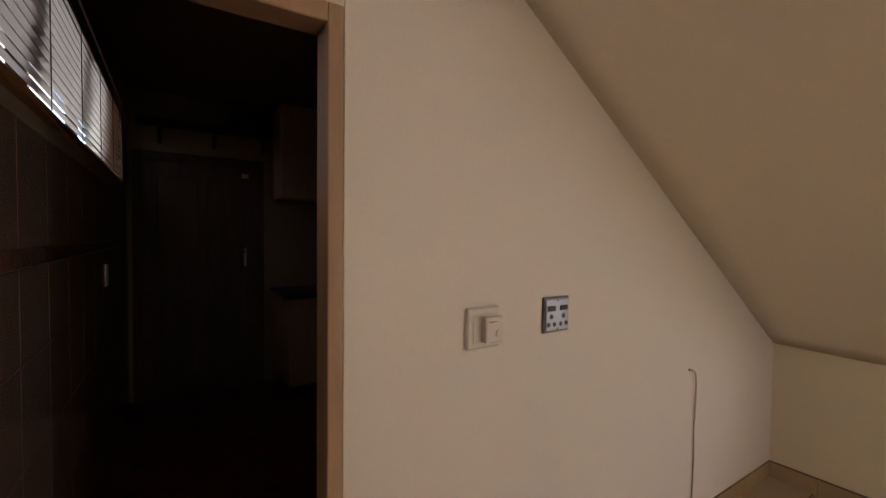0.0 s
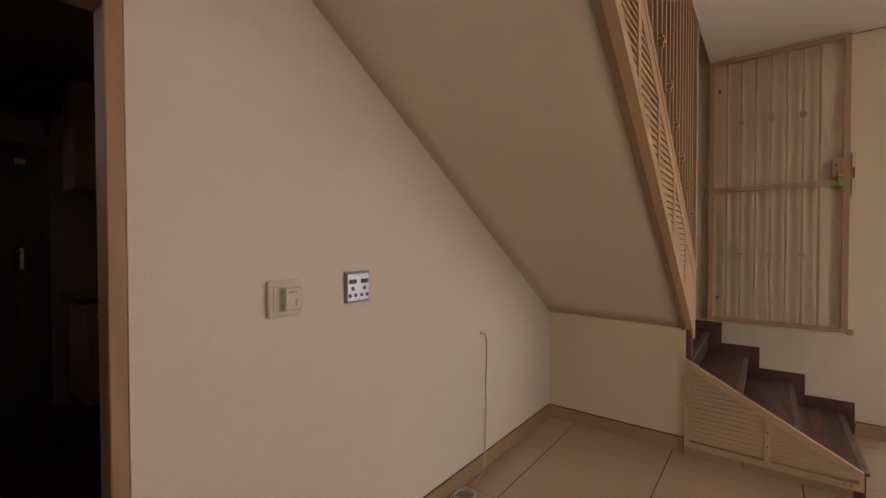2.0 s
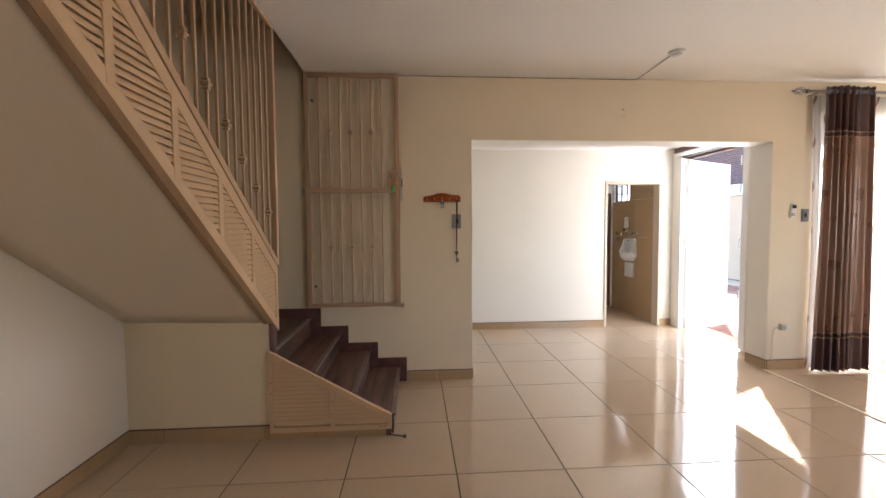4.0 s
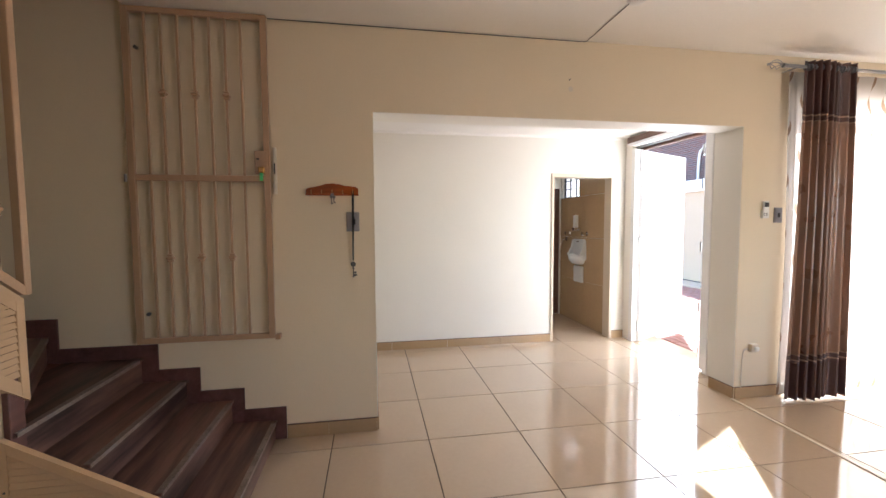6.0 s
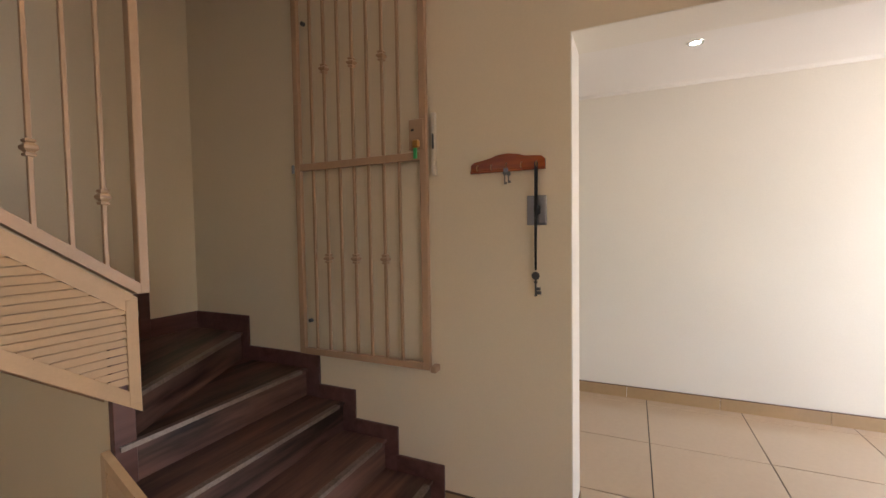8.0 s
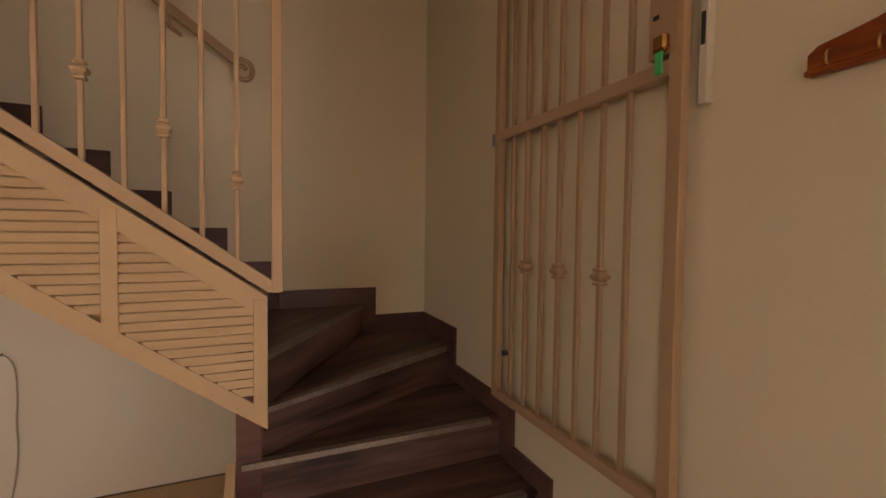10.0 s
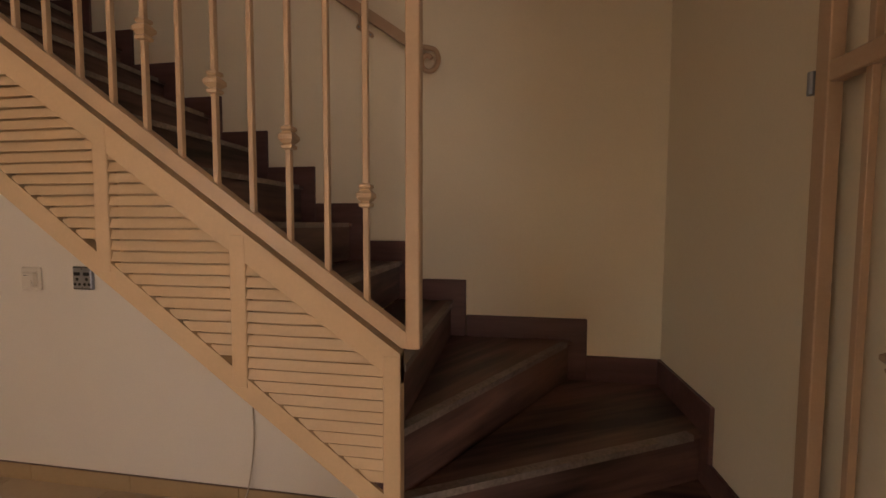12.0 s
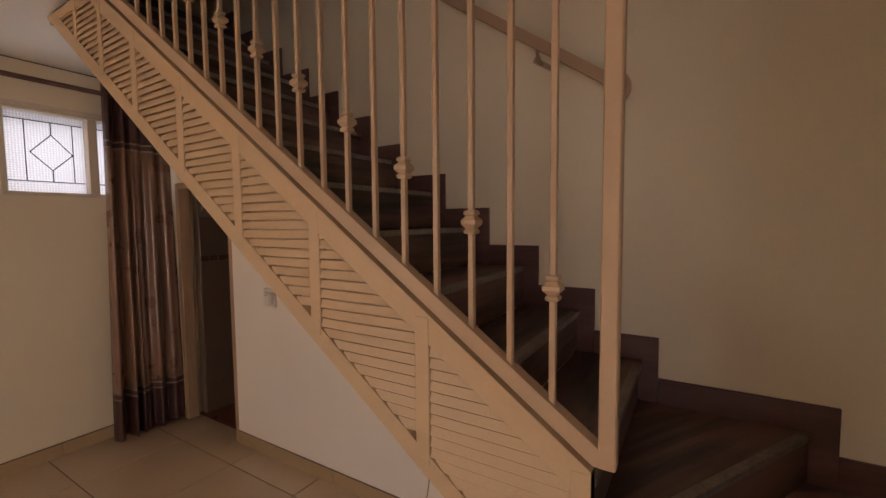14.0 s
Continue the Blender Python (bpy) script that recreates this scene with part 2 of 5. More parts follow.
def obscure_material():
    """Cast glass with rows of small raised dots that scatters the daylight."""
    m = bpy.data.materials.new("obscure_glass")
    m.use_nodes = True
    nt = m.node_tree
    b = nt.nodes["Principled BSDF"]
    b.inputs["Transmission Weight"].default_value, b.inputs["Roughness"].default_value, b.inputs["IOR"].default_value = 1.0, 0.35, 1.45
    tc, vo, bp = nt.nodes.new("ShaderNodeTexCoord"), nt.nodes.new("ShaderNodeTexVoronoi"), nt.nodes.new("ShaderNodeBump")
    vo.inputs["Scale"].default_value, vo.inputs["Randomness"].default_value = 62, 0.12
    bp.inputs["Strength"].default_value, bp.inputs["Distance"].default_value = 0.8, 0.004
    nt.links.new(tc.outputs["Object"], vo.inputs["Vector"])
    nt.links.new(vo.outputs["Distance"], bp.inputs["Height"])
    cr = nt.nodes.new("ShaderNodeValToRGB")
    cr.color_ramp.elements[0].position, cr.color_ramp.elements[1].position = 0.22, 0.40
    cr.color_ramp.elements[0].color, cr.color_ramp.elements[1].color = (0.98, 0.98, 0.98, 1), (0.62, 0.63, 0.66, 1)
    nt.links.new(vo.outputs["Distance"], cr.inputs[0])
    tl, mx = nt.nodes.new("ShaderNodeBsdfTranslucent"), nt.nodes.new("ShaderNodeMixShader")
    nt.links.new(cr.outputs[0], tl.inputs[0])
    nt.links.new(cr.outputs[0], b.inputs["Base Color"])
    nt.links.new(bp.outputs[0], b.inputs["Normal"])
    mx.inputs[0].default_value = 0.7
    nt.links.new(b.outputs[0], mx.inputs[1])
    nt.links.new(tl.outputs[0], mx.inputs[2])
    nt.links.new(mx.outputs[0], nt.nodes["Material Output"].inputs[0])
    return m


OBSCURE = obscure_material()


def sheer_material():
    """Thin voile with a printed chain of darker waves."""
    m = bpy.data.materials.new("patterned_voile")
    m.use_nodes = True
    nt = m.node_tree
    nt.nodes.remove(nt.nodes["Principled BSDF"])
    tc, sep = nt.nodes.new("ShaderNodeTexCoord"), nt.nodes.new("ShaderNodeSeparateXYZ")
    nt.links.new(tc.outputs["Object"], sep.inputs[0])

    def math_node(op, a, b):
        n = nt.nodes.new("ShaderNodeMath")
        n.operation = op
        for i, v in enumerate((a, b)):
            if v is None:
                continue
            if isinstance(v, (int, float)):
                n.inputs[i].default_value = v
            else:
                nt.links.new(v, n.inputs[i])
        return n.outputs[0]
    wave = math_node("MULTIPLY", math_node("SINE", math_node("MULTIPLY", sep.outputs["Z"], 15.0), None), 0.035)
    shifted = math_node("ADD", sep.outputs["Y"], wave)
    line = math_node("ABSOLUTE", math_node("SUBTRACT", math_node("FRACT", math_node("DIVIDE", shifted, 0.16), None), 0.5), None)
    thick = math_node("ADD", 0.05, math_node("MULTIPLY", math_node("SINE", math_node("MULTIPLY", sep.outputs["Z"], 30.0), None), 0.05))
    mask = math_node("LESS_THAN", line, thick)
    col = nt.nodes.new("ShaderNodeMix")
    col.data_type = "RGBA"
    col.inputs[6].default_value, col.inputs[7].default_value = (0.60, 0.565, 0.52, 1), (0.30, 0.21, 0.15, 1)
    nt.links.new(mask, col.inputs[0])
    tl, df, tr = nt.nodes.new("ShaderNodeBsdfTranslucent"), nt.nodes.new("ShaderNodeBsdfDiffuse"), nt.nodes.new("ShaderNodeBsdfTransparent")
    nt.links.new(col.outputs[2], tl.inputs[0])
    nt.links.new(col.outputs[2], df.inputs[0])
    a, c = nt.nodes.new("ShaderNodeMixShader"), nt.nodes.new("ShaderNodeMixShader")
    a.inputs[0].default_value = 0.35
    nt.links.new(tl.outputs[0], a.inputs[1])
    nt.links.new(df.outputs[0], a.inputs[2])
    c.inputs[0].default_value = 0.27
    nt.links.new(a.outputs[0], c.inputs[1])
    nt.links.new(tr.outputs[0], c.inputs[2])
    nt.links.new(c.outputs[0], nt.nodes["Material Output"].inputs[0])
    return m


VOILE = sheer_material()
OPAL = bpy.data.materials.new("opal_glazing")
OPAL.use_nodes = True
on = OPAL.node_tree
ot, om = on.nodes.new("ShaderNodeBsdfTranslucent"), on.nodes.new("ShaderNodeMixShader")
ot.inputs[0].default_value = (0.97, 0.97, 0.95, 1)
on.nodes["Principled BSDF"].inputs["Base Color"].default_value = (0.85, 0.85, 0.83, 1)
on.nodes["Principled BSDF"].inputs["Roughness"].default_value = 0.15
om.inputs[0].default_value = 0.45
on.links.new(ot.outputs[0], om.inputs[1])
on.links.new(on.nodes["Principled BSDF"].outputs[0], om.inputs[2])
on.links.new(om.outputs[0], on.nodes["Material Output"].inputs[0])
FROST = OPAL.copy()
FROST.name = "frosted_glazing"
FROST.node_tree.nodes[om.name].inputs[0].default_value = 0.25
GLOW = bpy.data.materials.new("lit_lamp")
GLOW.use_nodes = True
GLOW.node_tree.nodes["Principled BSDF"].inputs["Emission Color"].default_value = (1, 0.93, 0.82, 1)
GLOW.node_tree.nodes["Principled BSDF"].inputs["Emission Strength"].default_value = 4

# ---- mesh helpers ----
BASE = {}


def thing(name, base, label, category, group="", kind=""):
    ob = new(name)
    ob.empty_display_size = 0.1
    ob.location = base
    BASE[ob] = Vector(base)
    return tagged(ob, label, category, group, kind)


def part(name, bm, material, parent=None, label="", smooth=False):
    """One mesh object from a bmesh in world places, under a thing or a part."""
    base = BASE[parent] if parent else Vector((0, 0, 0))
    if parent:
        bmesh.ops.translate(bm, verts=bm.verts, vec=-base)
    bmesh.ops.recalc_face_normals(bm, faces=bm.faces)
    me = bpy.data.meshes.new(name)
    bm.to_mesh(me)
    bm.free()
    if smooth:
        for p in me.polygons:
            p.use_smooth = True
    me.materials.append(material)
    ob = new(name, me)
    if parent:
        ob.parent = parent
        BASE[ob] = base
    else:
        BASE[ob] = Vector((0, 0, 0))
    if label:
        tagged(ob, label)
    return ob


def box(bm, x0, y0, z0, x1, y1, z1, bev=0.0):
    """A box; bev rounds all its edges."""
    vs = bmesh.ops.create_cube(bm, size=1)["verts"]
    for v in vs:
        v.co = Vector(((x0 + x1) / 2 + v.co.x * (x1 - x0), (y0 + y1) / 2 + v.co.y * (y1 - y0), (z0 + z1) / 2 + v.co.z * (z1 - z0)))
    if bev:
        es = list({e for v in vs for e in v.link_edges})
        bmesh.ops.bevel(bm, geom=es, offset=bev, segments=1, affect="EDGES")
    return bm


def B(*a, **k):
    return box(bmesh.new(), *a, **k)


def prism(bm, poly, z0, z1, axis=2):
    """Extrude a flat outline. axis 2: outline (x, y); 1: outline (x, z) along y; 0: outline (y, z) along x."""
    def place(p, h):
        return {2: (p[0], p[1], h), 1: (p[0], h, p[1]), 0: (h, p[0], p[1])}[axis]
    lo, hi = [bm.verts.new(place(p, z0)) for p in poly], [bm.verts.new(place(p, z1)) for p in poly]
    bm.faces.new(lo), bm.faces.new(hi)
    for i in range(len(poly)):
        j = (i + 1) % len(poly)
        bm.faces.new((lo[i], lo[j], hi[j], hi[i]))
    return bm


def P(*a, **k):
    return prism(bmesh.new(), *a, **k)


def cyl(bm, a, b, r, seg=12, r2=None):
    """A capped rod from a to b."""
    a, b = Vector(a), Vector(b)
    m = Matrix.Translation((a + b) / 2) @ (b - a).to_track_quat("Z", "Y").to_matrix().to_4x4()
    bmesh.ops.create_cone(bm, cap_ends=True, segments=seg, radius1=r, radius2=r if r2 is None else r2, depth=(b - a).length, matrix=m)
    return bm


def C(*a, **k):
    return cyl(bmesh.new(), *a, **k)


def tube(name, pts, r, material, parent=None, label="", res=4):
    """A round cable or bar along a smooth line."""
    cu = bpy.data.curves.new(name, "CURVE")
    cu.dimensions, cu.bevel_depth, cu.bevel_resolution, cu.use_fill_caps = "3D", r, res, True
    sp = cu.splines.new("NURBS")
    sp.points.add(len(pts) - 1)
    base = BASE[parent] if parent else Vector((0, 0, 0))
    for p, q in zip(sp.points, pts):
        p.co = (*(Vector(q) - base), 1)
    sp.use_endpoint_u, sp.order_u = True, 3
    tmp = bpy.data.objects.new(name, cu)
    me = bpy.data.meshes.new_from_object(tmp)
    bpy.data.objects.remove(tmp)
    for p in me.polygons:
        p.use_smooth = True
    me.materials.clear()
    me.materials.append(material)
    ob = new(name, me)
    if parent:
        ob.parent = parent
    BASE[ob] = base
    if label:
        tagged(ob, label)
    return ob


def structure(name, bm, material, label, category):
    return tagged(part(name, bm, material), label, category, kind="structure")


def lathe(bm, profile, m, seg=16):
    """Turn a profile of (radius, height) about an axis, placed by the pose m."""
    rings = []
    for r, h in profile:
        rings.append([bm.verts.new(m @ Vector((r * math.cos(2 * math.pi * i / seg), r * math.sin(2 * math.pi * i / seg), h))) for i in range(seg)])
    for a, b in zip(rings, rings[1:]):
        for i in range(seg):
            bm.faces.new((a[i], a[(i + 1) % seg], b[(i + 1) % seg], b[i]))
    bm.faces.new(rings[0]), bm.faces.new(rings[-1])
    return bm


# ---- main sizes of the place ----
YW = 1.005          # stair wall
XG = 4.11           # wall with the wide opening
XW = -0.45          # front wall
YS = -8.0           # far end of the living room
CZ = 2.74           # ceiling
XR = 5.94           # back wall of the side room
YR = -4.45          # outer wall of the side room
CR = 2.455          # ceiling of the side room
UP = 3.01           # upper floor
OP0, OP1, OPZ = -4.26, -1.388, 2.185   # wide opening

# ---- structure ----
bm = bmesh.new()
box(bm, XW - 0.2, YW, 0, -0.27, YW + 0.13, 5.4)
box(bm, -0.27, YW, 1.975, 0.485, YW + 0.13, 5.4)
box(bm, 0.485, YW, 0, XG + 0.25, YW + 0.13, 5.4)
structure("wall_stairs", bm, WALL, "cream painted wall beside the stairs with a kitchen doorway", "wall")
bm = bmesh.new()
box(bm, XG, OP1, 0, XG + 0.25, YW, 5.4)
box(bm, XG, OP0, OPZ, XG + 0.25, OP1, CZ + 0.3)
box(bm, XG, -4.70, 0, XG + 0.25, OP0, CZ + 0.3)
box(bm, XG, -7.4, 2.42, XG + 0.25, -4.70, CZ + 0.3)
box(bm, XG, YS, 0, XG + 0.25, -7.4, CZ + 0.3)
structure("wall_opening", bm, WALL, "cream painted wall with a wide opening and a patio window", "wall")
# Thin pale lining: the side room's light on the reveal is put into colour.
bm = bmesh.new()
box(bm, XG + 0.003, -4.2595, 0, XG + 0.247, -4.2555, 2.181)
box(bm, XG + 0.003, -1.3925, 0, XG + 0.247, -1.3885, 2.181)
box(bm, XG + 0.003, -4.2595, 2.1812, XG + 0.247, -1.3885, 2.1846)
structure("opening_reveal", bm, WALL2, "reveal lining of the wide opening, coloured pale for side room light", "trim")
bm = bmesh.new()
box(bm, XW - 0.2, -4.2, 0, XW, YW, 1.845)
box(bm, XW - 0.2, YS, 0, XW, -6.2, 1.85)
# Unseen opening left between these boxes for the added living room lamp.
box(bm, XW - 0.2, -6.2, 0, XW, -4.2, 0.92)
box(bm, XW - 0.2, YS, 2.44, XW, YW, CZ + 0.3)
box(bm, XW - 0.2, -4.2, 1.845, XW, 0.04, 2.44)
box(bm, XW - 0.2, YS, 1.85, XW, -6.2, 2.44)
box(bm, XW - 0.2, -6.2, 2.18, XW, -4.2, 2.44)
box(bm, XW - 0.2, 1.0, 1.845, XW, YW, 2.44)
structure("wall_front", bm, WALL, "cream painted front wall with a high leaded window", "wall")
structure("wall_far", B(XW - 0.2, YS - 0.2, 0, XG + 0.25, YS, CZ + 0.3), WALL, "plain cream wall at the end of the room", "wall")
bm = bmesh.new()
box(bm, XW - 0.2, YS - 0.2, CZ, XG + 0.25, 0.06, UP - 0.02)
box(bm, XW - 0.2, 0.06, CZ, 0.52, YW + 0.13, UP - 0.02)
structure("ceiling", bm, CEIL, "off-white painted flat ceiling", "ceiling")
structure("stairwell_edge", B(0.52, 0.06, CZ + 0.002, XG, 0.067, UP), CEIL, "painted edge of the stairwell opening", "trim")
# Solid dark strip in place of the shade in the ceiling gap.
structure("ceiling_joint", B(XW, YS, CZ - 0.007, XW + 0.006, YW, CZ - 0.001), SEAL_GAP, "dark strip drawn as the shadow gap between ceiling and front wall", "trim")
bm = bmesh.new()
box(bm, -2.8, -1.4, 5.3, XG + 0.25, YW + 0.13, 5.5)
structure("ceiling_upper", bm, CEIL, "white ceiling above the stairwell", "ceiling")
bm = bmesh.new()
box(bm, -2.8, -1.5, UP, XG + 0.25, -1.4, 5.4)
box(bm, -3.0, -1.4, CZ, -2.8, 0.0, 5.4)
box(bm, -3.0, 0.5, CZ, -2.8, YW + 0.13, 5.4)
box(bm, -3.0, 0.0, CZ, -2.8, 0.5, 3.7)
box(bm, -3.0, 0.0, 4.4, -2.8, 0.5, 5.4)
box(bm, XG, -1.4, UP, XG + 0.25, OP1, 5.4)
box(bm, -2.8, YW, CZ, XW - 0.2, YW + 0.13, 5.4)
structure("wall_upper_landing", bm, WALL, "cream walls round the upper landing", "wall")
bm = bmesh.new()
box(bm, -2.8, -1.4, UP - 0.02, XG, 0.06, UP)
box(bm, -2.8, 0.06, UP - 0.02, 0.55, YW, UP)
structure("floor_upper", bm, TREAD, "dark laminate floor of the upper landing", "floor")

# side room
bm = bmesh.new()
box(bm, XR, -3.49, 0, XR + 0.13, 0.0, CR + 0.2)
box(bm, XR, -4.29, 2.02, XR + 0.13, -3.49, CR + 0.2)
box(bm, XR, YR - 0.0, 0, XR + 0.13, -4.29, CR + 0.2)
structure("wall_side_back", bm, WALL2, "pale cream wall with a bathroom doorway", "wall")
bm = bmesh.new()
box(bm, 5.81, YR - 0.2, 0, XR + 0.13, YR, CR + 0.2)
box(bm, XG + 0.25, YR - 0.2, 2.365, 5.81, YR, CR + 0.2)
box(bm, XG + 0.25, YR - 0.2, 0, 4.60, YR, 2.365)
structure("wall_side_outer", bm, WALL2, "pale outer wall with a wide doorway to the yard", "wall")
structure("wall_side_end", B(XG + 0.25, 0.0, 0, XR + 0.13, 0.15, CR + 0.2), WALL2, "plain pale wall closing the side room", "wall")
structure("ceiling_side", B(XG + 0.25, YR, CR, XR, 0.0, CR + 0.2), CEIL, "white ceiling of the side room", "ceiling")
bm = P([(XR, CR - 0.022), (XR, CR), (XR - 0.022, CR), (XR - 0.012, CR - 0.012)], YR, 0.0, axis=1)
structure("cornice", bm, CEIL, "thin white coved trim under the ceiling", "trim")

# under the stairs
XL = 3.128


def soffit_wall(x):
    """Height of the stair's underside along the wall."""
    return 0.80 + 0.67 * (XL - x)


def soffit_edge(x):
    """Height of the stair's underside along its open side."""
    return 0.780 + 0.738 * (XL - x)


structure("wall_low", B(XL, 0.095, 0, XL + 0.07, YW, 0.86), WALLY, "low cream wall under the winding steps", "wall")
bm = bmesh.new()
rows = []
for a in range(25):
    x = XL + (0.36 - XL) * a / 24
    rows.append([(bm.verts.new((x, 0.098 + (YW - 0.098) * c / 8, soffit_edge(x) + (soffit_wall(x) - soffit_edge(x)) * c / 8)), bm.verts.new((x, 0.098 + (YW - 0.098) * c / 8, soffit_edge(x) + (soffit_wall(x) - soffit_edge(x)) * c / 8 + 0.08))) for c in range(9)])
for p, q in zip(rows, rows[1:]):
    for c in range(8):
        for h in (0, 1):
            bm.faces.new((p[c][h], p[c + 1][h], q[c + 1][h], q[c][h]))
    for c in (0, 8):
        bm.faces.new((p[c][0], q[c][0], q[c][1], p[c][1]))
for p in (rows[0], rows[-1]):
    for c in range(8):
        bm.faces.new((p[c][0], p[c + 1][0], p[c + 1][1], p[c][1]))
soff = structure("stair_soffit", bm, SOFFIT, "sloping plastered underside of the staircase", "ceiling")
for f in soff.data.polygons:
    f.use_smooth = abs(f.normal.y) < 0.9 and abs(f.normal.x) < 0.95
# Thin layer whose pale colour carries the light falling under the stair.
structure("wall_under_stairs", P([(0.4855, 0), (XL, 0), (XL, soffit_wall(XL) + 0.01), (0.4855, soffit_wall(0.4855) + 0.01)], YW - 0.004, YW + 0.001, axis=1), LITW, "wall beneath the sloping stair, coloured paler for the light on it", "wall")
structure("soffit_edge_strip", P([(XL - 0.01, soffit_edge(XL - 0.01) - 0.014), (0.45, soffit_edge(0.45) - 0.014), (0.45, soffit_edge(0.45) + 0.006), (XL - 0.01, soffit_edge(XL - 0.01) + 0.006)], 0.0945, 0.121, axis=1), EDGE, "brown timber strip along the edge of the stair underside", "trim")

# skirting tiles
skirting = thing("baseboard", (0, 0, 0), "beige ceramic tile skirting along the walls", "skirting", kind="structure")


def skirt_run(a, b, n, h=0.088, step=0.64, off=0.0):
    """Tiles of skirting from a to b, standing out along n."""
    a, b, n = Vector(a), Vector(b), Vector(n)
    d = (b - a).normalized()
    s, length = 0.0, (b - a).length
    cut = off
    while s < length - 0.005:
        e = min(length, s + (cut if cut else step))
        cut = 0
        p, q = a + d * (s + 0.0015), a + d * (e - 0.0015)
        r = q + n * 0.012
        part("skirting_tile", B(min(p.x, r.x), min(p.y, r.y), -0.002, max(p.x, r.x), max(p.y, r.y), h, bev=0.002), SKIRT, skirting)
        s = e
    p, q = a, b + n * 0.009
    part("sealant_line", B(min(p.x, q.x), min(p.y, q.y), h, max(p.x, q.x), max(p.y, q.y), h + 0.006), SEAL_GAP, skirting)


skirt_run((0.487, YW), (XL, YW), (0, -1), off=0.35)
skirt_run((XL, YW - 0.013), (XL, 0.10), (-1, 0), off=0.22)
skirt_run((XL - 0.004, 0.10), (XL - 0.004, -0.70), (-1, 0), h=0.045, off=0.3)
skirt_run((XG, -0.79), (XG, OP1), (-1, 0), off=0.27)
skirt_run((XG, OP1), (XG + 0.25, OP1), (0, -1))
skirt_run((XG, OP0), (XG, -4.70), (-1, 0))
skirt_run((XG, OP0), (XG + 0.25, OP0), (0, 1))
skirt_run((XR, 0.0), (XR, -3.49), (-1, 0), off=0.3)
skirt_run((XR, -4.29), (XR, YR), (-1, 0))
skirt_run((XW, 0.99), (XW, YS), (1, 0), off=0.75)
skirt_run((XW, YW), (-0.275, YW), (0, -1))

# ---- staircase ----
T = [0, 0.135, 0.290, 0.445, 0.600, 0.762, 0.935, 1.096] + [1.096 + 0.1735 * i for i in range(1, 12)]
TOP = [0, 0.219, 0.365, 0.521, 0.685, 0.870, 1.031, 1.190] + [1.190 + 0.1735 * i for i in range(1, 12)]
RUN, X7 = 0.240, 3.208
NX, NY = 3.20, 0.098
stairs = thing("staircase", (3.6, 0.0, 0.0), "dark wood laminate winding staircase with aluminium nosings", "staircase")


def nosing(i):
    """Front line of step i, from the inner to the wall end."""
    if i <= 4:
        y = (-0.715, -0.45, -0.185, 0.07)[i - 1]
        return (3.14, y), (XG, y)
    if i == 5:
        return (NX, NY), (XG, 0.593)
    if i == 6:
        return (NX, NY), (3.735, YW)
    x = X7 - RUN * (i - 7)
    return (x, NY + 0.006), (x, YW)


def outline(i):
    a, b = nosing(i)
    if i < 4:
        c, d = nosing(i + 1)
        return [a, b, d, c]
    if i == 4:
        return [(3.14, 0.07), b, (XG, 0.593), (NX, NY)]
    if i == 5:
        return [(NX, NY), (XG, 0.593), (XG, YW), (3.735, YW)]
    if i == 6:
        return [(NX, NY), (3.735, YW), (X7, YW), (X7, NY)]
    c, d = nosing(i + 1) if i < 18 else ((0.50, NY), (0.50, YW))
    return [a, b, d, c]


for i in range(1, 19):
    o = outline(i)
    z0 = 0.0 if i < 7 else max(T[i] - 0.168, soffit_edge(nosing(i)[0][0] - RUN) + 0.012)
    wm = WIND5 if i == 5 else WIND6 if i == 6 else TREAD if i < 7 else TREADY
    part("riser", P(o, z0, T[i] - 0.014), wm, stairs)
    a, b = Vector(nosing(i)[0]), Vector(nosing(i)[1])
    d = (b - a).normalized()
    n = Vector((d.y, -d.x)) if i < 7 else Vector((1, 0))
    a2, b2 = a + n * 0.012, b + n * 0.012
    if i == 4:
        o2 = [tuple(a2), tuple(b2), (XG, 0.593), (NX, NY)]
    elif i in (5, 6):
        o2 = [tuple(Vector(o[0]) + n * 0.012), tuple(b2)] + o[1:]
    else:
        o2 = [tuple(a2), tuple(b2), o[2], o[3]]
    part("tread", P(o2, T[i] - 0.014, T[i]), wm, stairs)
    inset = 0.06
    p, q = a2 + d * 0.004, b2 - d * inset
    w = -n * 0.027
    lip = [tuple(p + n * 0.002), tuple(q + n * 0.002), tuple(q + w), tuple(p + w)]
    bm = P(lip, T[i], T[i] + 0.0025)
    prism(bm, [tuple(p + n * 0.003), tuple(q + n * 0.003), tuple(q + n * 0.0005), tuple(p + n * 0.0005)], T[i] - 0.017, T[i] + 0.0025)
    part("nosing_strip", bm, NOSE, stairs, "scuffed aluminium nosing strip")

OV = 0.068
SKY = (-0.787, -0.528, -0.265, -0.025, 0.521)
for i in range(1, 5):
    y0, y1 = SKY[i - 1], SKY[i]
    part("stair_skirting", B(XG - 0.014, y0, max(0.0, T[i] - 0.165), XG, y1 + 0.01, TOP[i], bev=0.002), SKW, stairs)
part("stair_skirting", B(XG - 0.014, 0.523, T[4] - 0.02, XG, YW, TOP[5], bev=0.002), SKW, stairs)
part("stair_skirting", B(3.805, YW - 0.014, T[4], XG - 0.015, YW, TOP[5], bev=0.002), SKW, stairs)
part("stair_skirting", B(3.279, YW - 0.014, T[5], 3.805, YW, TOP[6], bev=0.002), SKW, stairs)
for i in range(7, 19):
    x1 = nosing(i)[0][0] + OV
    part("stair_skirting", B(x1 - RUN, YW - 0.014, T[i] - 0.19, x1, YW, TOP[i], bev=0.002), SKW, stairs)
